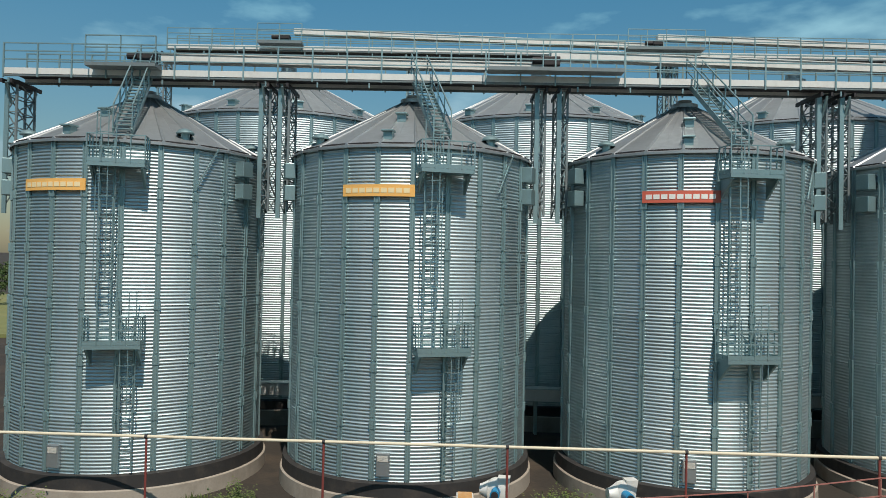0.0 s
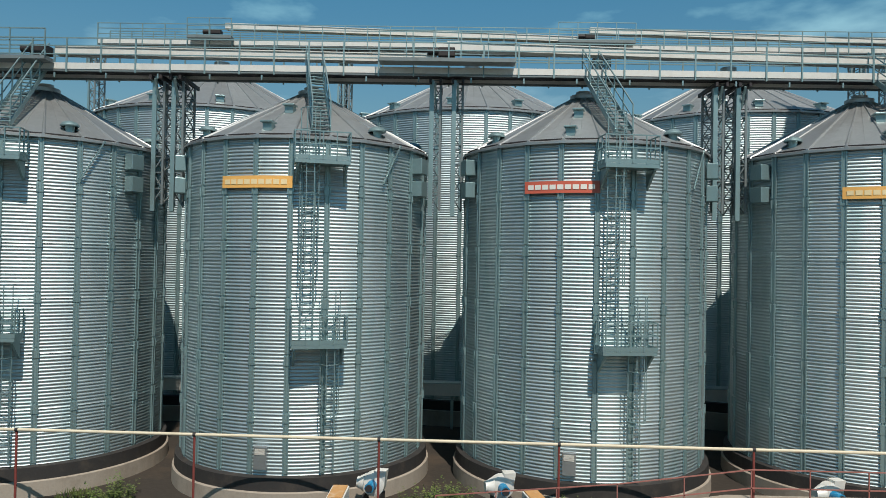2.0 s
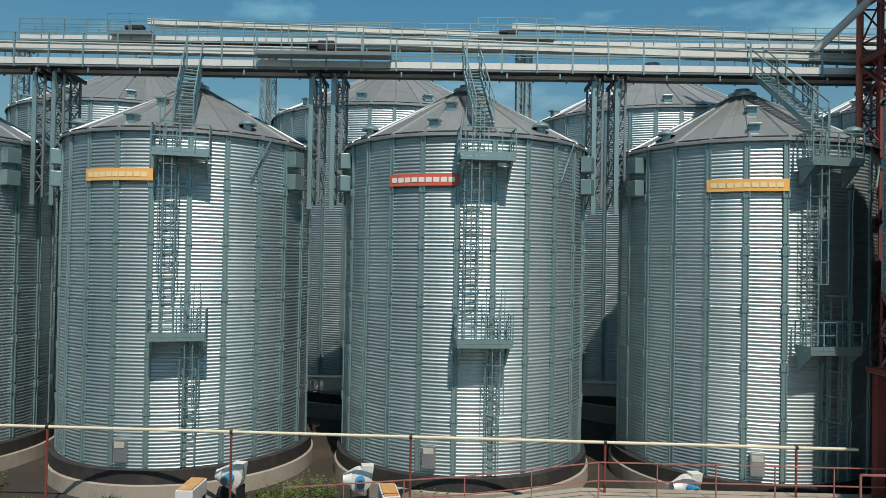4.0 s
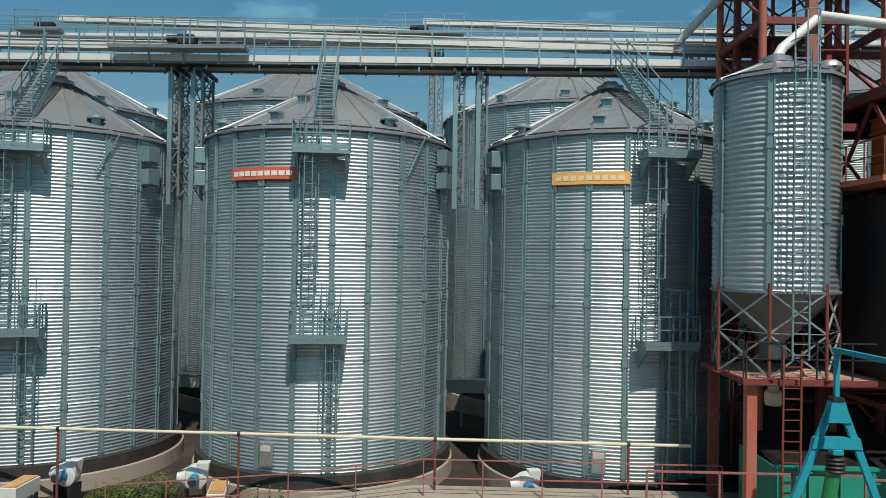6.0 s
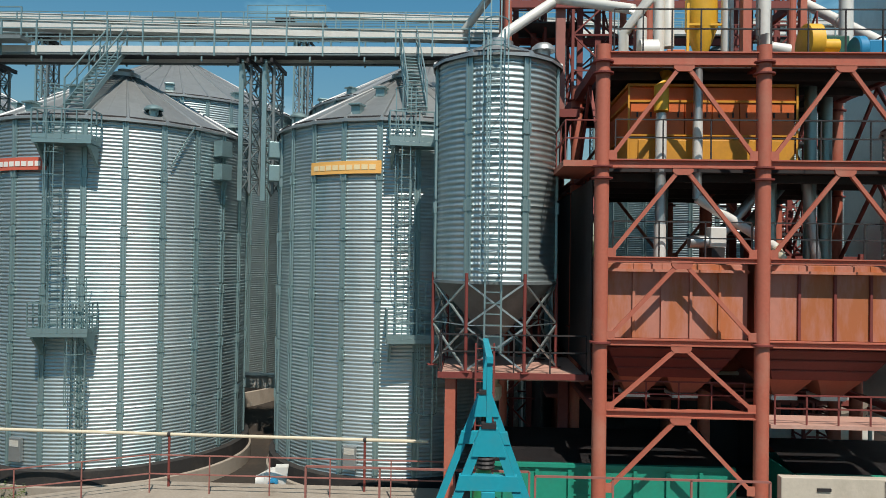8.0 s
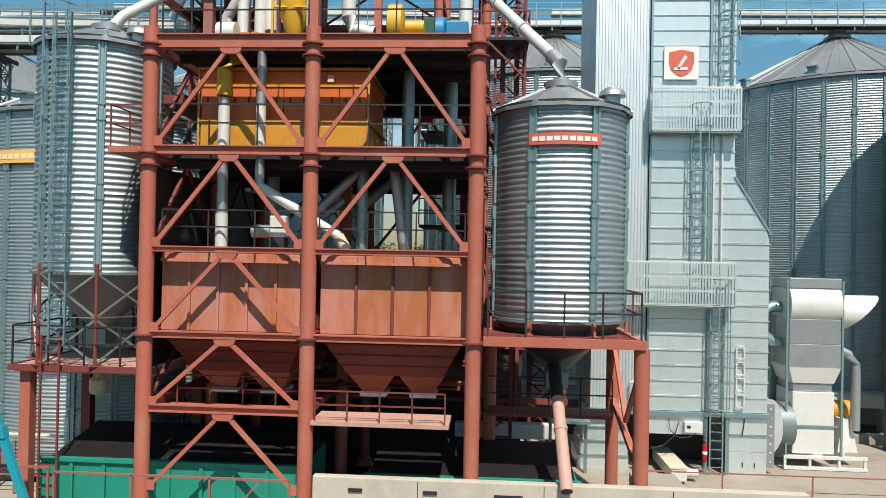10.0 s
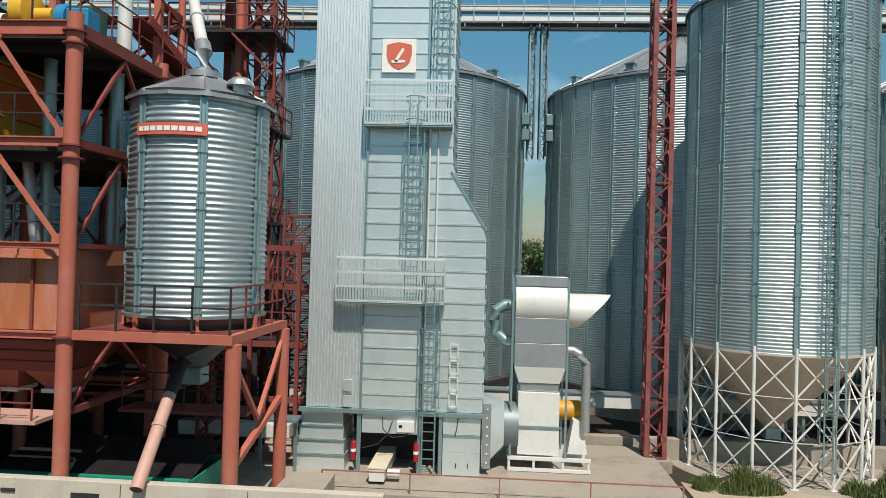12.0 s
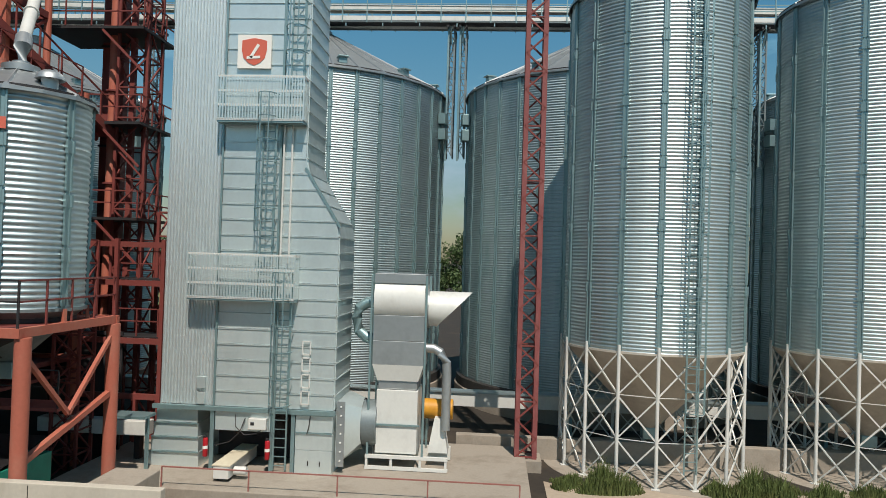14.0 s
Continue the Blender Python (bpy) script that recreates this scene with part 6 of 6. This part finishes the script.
def leafy_weed(x, y, z, seed):
    """A broad-leaved weed: a few leaning stems with pointed leaves all along them."""
    rnd_ = random.Random(seed)
    vs, fs = [], []
    for _ in range(26):
        a_, lean, h = rnd_.uniform(0, 6.28), rnd_.uniform(0.1, 0.55), rnd_.uniform(0.3, 0.85)
        ox, oy = rnd_.gauss(0, 0.28), rnd_.gauss(0, 0.22)
        for i in range(11):
            f = (i + 1) / 11
            p = Vector((ox + math.cos(a_) * lean * f * h, oy + math.sin(a_) * lean * f * h, h * f))
            d = Vector((rnd_.gauss(0, 1), rnd_.gauss(0, 1), rnd_.uniform(-0.2, 0.5))).normalized()
            w = d.cross(Vector((0, 0, 1))).normalized() * rnd_.uniform(0.02, 0.045)
            ln = rnd_.uniform(0.07, 0.16)
            k = len(vs)
            vs += [p, p + d * ln * 0.5 + w, p + d * ln, p + d * ln * 0.5 - w]
            fs.append((k, k + 1, k + 2, k + 3))
    me = bpy.data.meshes.new("weed")
    me.from_pydata(vs, [], fs)
    me.materials.append(WEED)
    ob = new("weed", me)
    ob.matrix_basis = pose(x, y, z)
    return tagged(ob, "broad-leaved green weed beside the silo footing", "weed", "weeds at the footings", kind="stuff")


for i, (x, y) in enumerate(((-8.2, 25.9), (-7.5, 26.3), (-7.9, 27.0), (-16.8, 25.3), (-15.7, 25.2), (-14.6, 25.1), (3.3, 26.2), (3.9, 26.8), (4.5, 27.2), (5.0, 26.3), (4.2, 25.8), (8.4, 25.3), (9.3, 25.2))):
    leafy_weed(x, y, -0.76, 300 + i)


def tree(x, y, h, seed):
    """A broadleaf tree: tapered trunk with limbs, and a crown of many leaf clumps."""
    rnd = random.Random(seed)
    t = thing("tree", "leafy green broadleaf tree beyond the silos", "tree", "far trees", (x, y, -0.6))
    P("trunk", tube(B(), [(0, 0, 0), (0.1, 0.05, h * 0.3), (0.0, 0.1, h * 0.7)], h * 0.022, 8), BARK, t)
    limbs = B()
    tips = []
    for i in range(9):
        a_ = rnd.uniform(0, 6.28)
        z = h * rnd.uniform(0.25, 0.6)
        r_ = h * rnd.uniform(0.15, 0.3)
        tip_ = (math.cos(a_) * r_, math.sin(a_) * r_, z + h * rnd.uniform(0.1, 0.3))
        bar(limbs, (0.05, 0.05, z), tip_, h * 0.012)
        tips.append(tip_)
    P("limbs", limbs, BARK, t)
    vs, fs = [], []
    cl = [(tp[0], tp[1], tp[2], h * rnd.uniform(0.11, 0.18)) for tp in tips] + [(rnd.gauss(0, h * 0.16), rnd.gauss(0, h * 0.16), h * rnd.uniform(0.15, 0.92), h * rnd.uniform(0.09, 0.16)) for _ in range(14)]
    for cx, cy, cz, cr in cl:
        for _ in range(110):
            d = Vector((rnd.gauss(0, 1), rnd.gauss(0, 1), rnd.gauss(0, 1))).normalized() * cr * rnd.uniform(0.5, 1.1)
            p = Vector((cx, cy, cz)) + d
            u = Vector((rnd.gauss(0, 1), rnd.gauss(0, 1), rnd.gauss(0, 1))).normalized() * h * 0.022
            v = u.cross(d).normalized() * h * 0.016
            k = len(vs)
            vs += [p - u, p + v, p + u, p - v]
            fs.append((k, k + 1, k + 2, k + 3))
    me = bpy.data.meshes.new("crown")
    me.from_pydata(vs, [], fs)
    me.materials.append(LEAF)
    c = new("crown", me)
    c.parent = t
    return t


proto = [tree(-72, 118, 9, 1), tree(54, 150, 13, 2), tree(-66, 124, 11, 3)]
rnd = random.Random(9)
for i in range(60):
    x = -90 + 3.4 * i + rnd.uniform(-1.5, 1.5)
    c = copy_thing(proto[i % 3], pose(x, 158 + rnd.uniform(-7, 7), -0.6, 0, 0, rnd.uniform(0, 360)))
    c.scale = [rnd.uniform(0.75, 1.15)] * 3
field = tagged(part("field", box(B(), -400, 75, -0.7, 400, 146, -0.33), mat("meadow", (0.16, 0.17, 0.06), 0.95, 0, 0.6, 0.3, (0.25, 0.21, 0.10), 0.6, 0.05, 0.3)), "dry green meadow beyond the silos", "field", kind="structure")
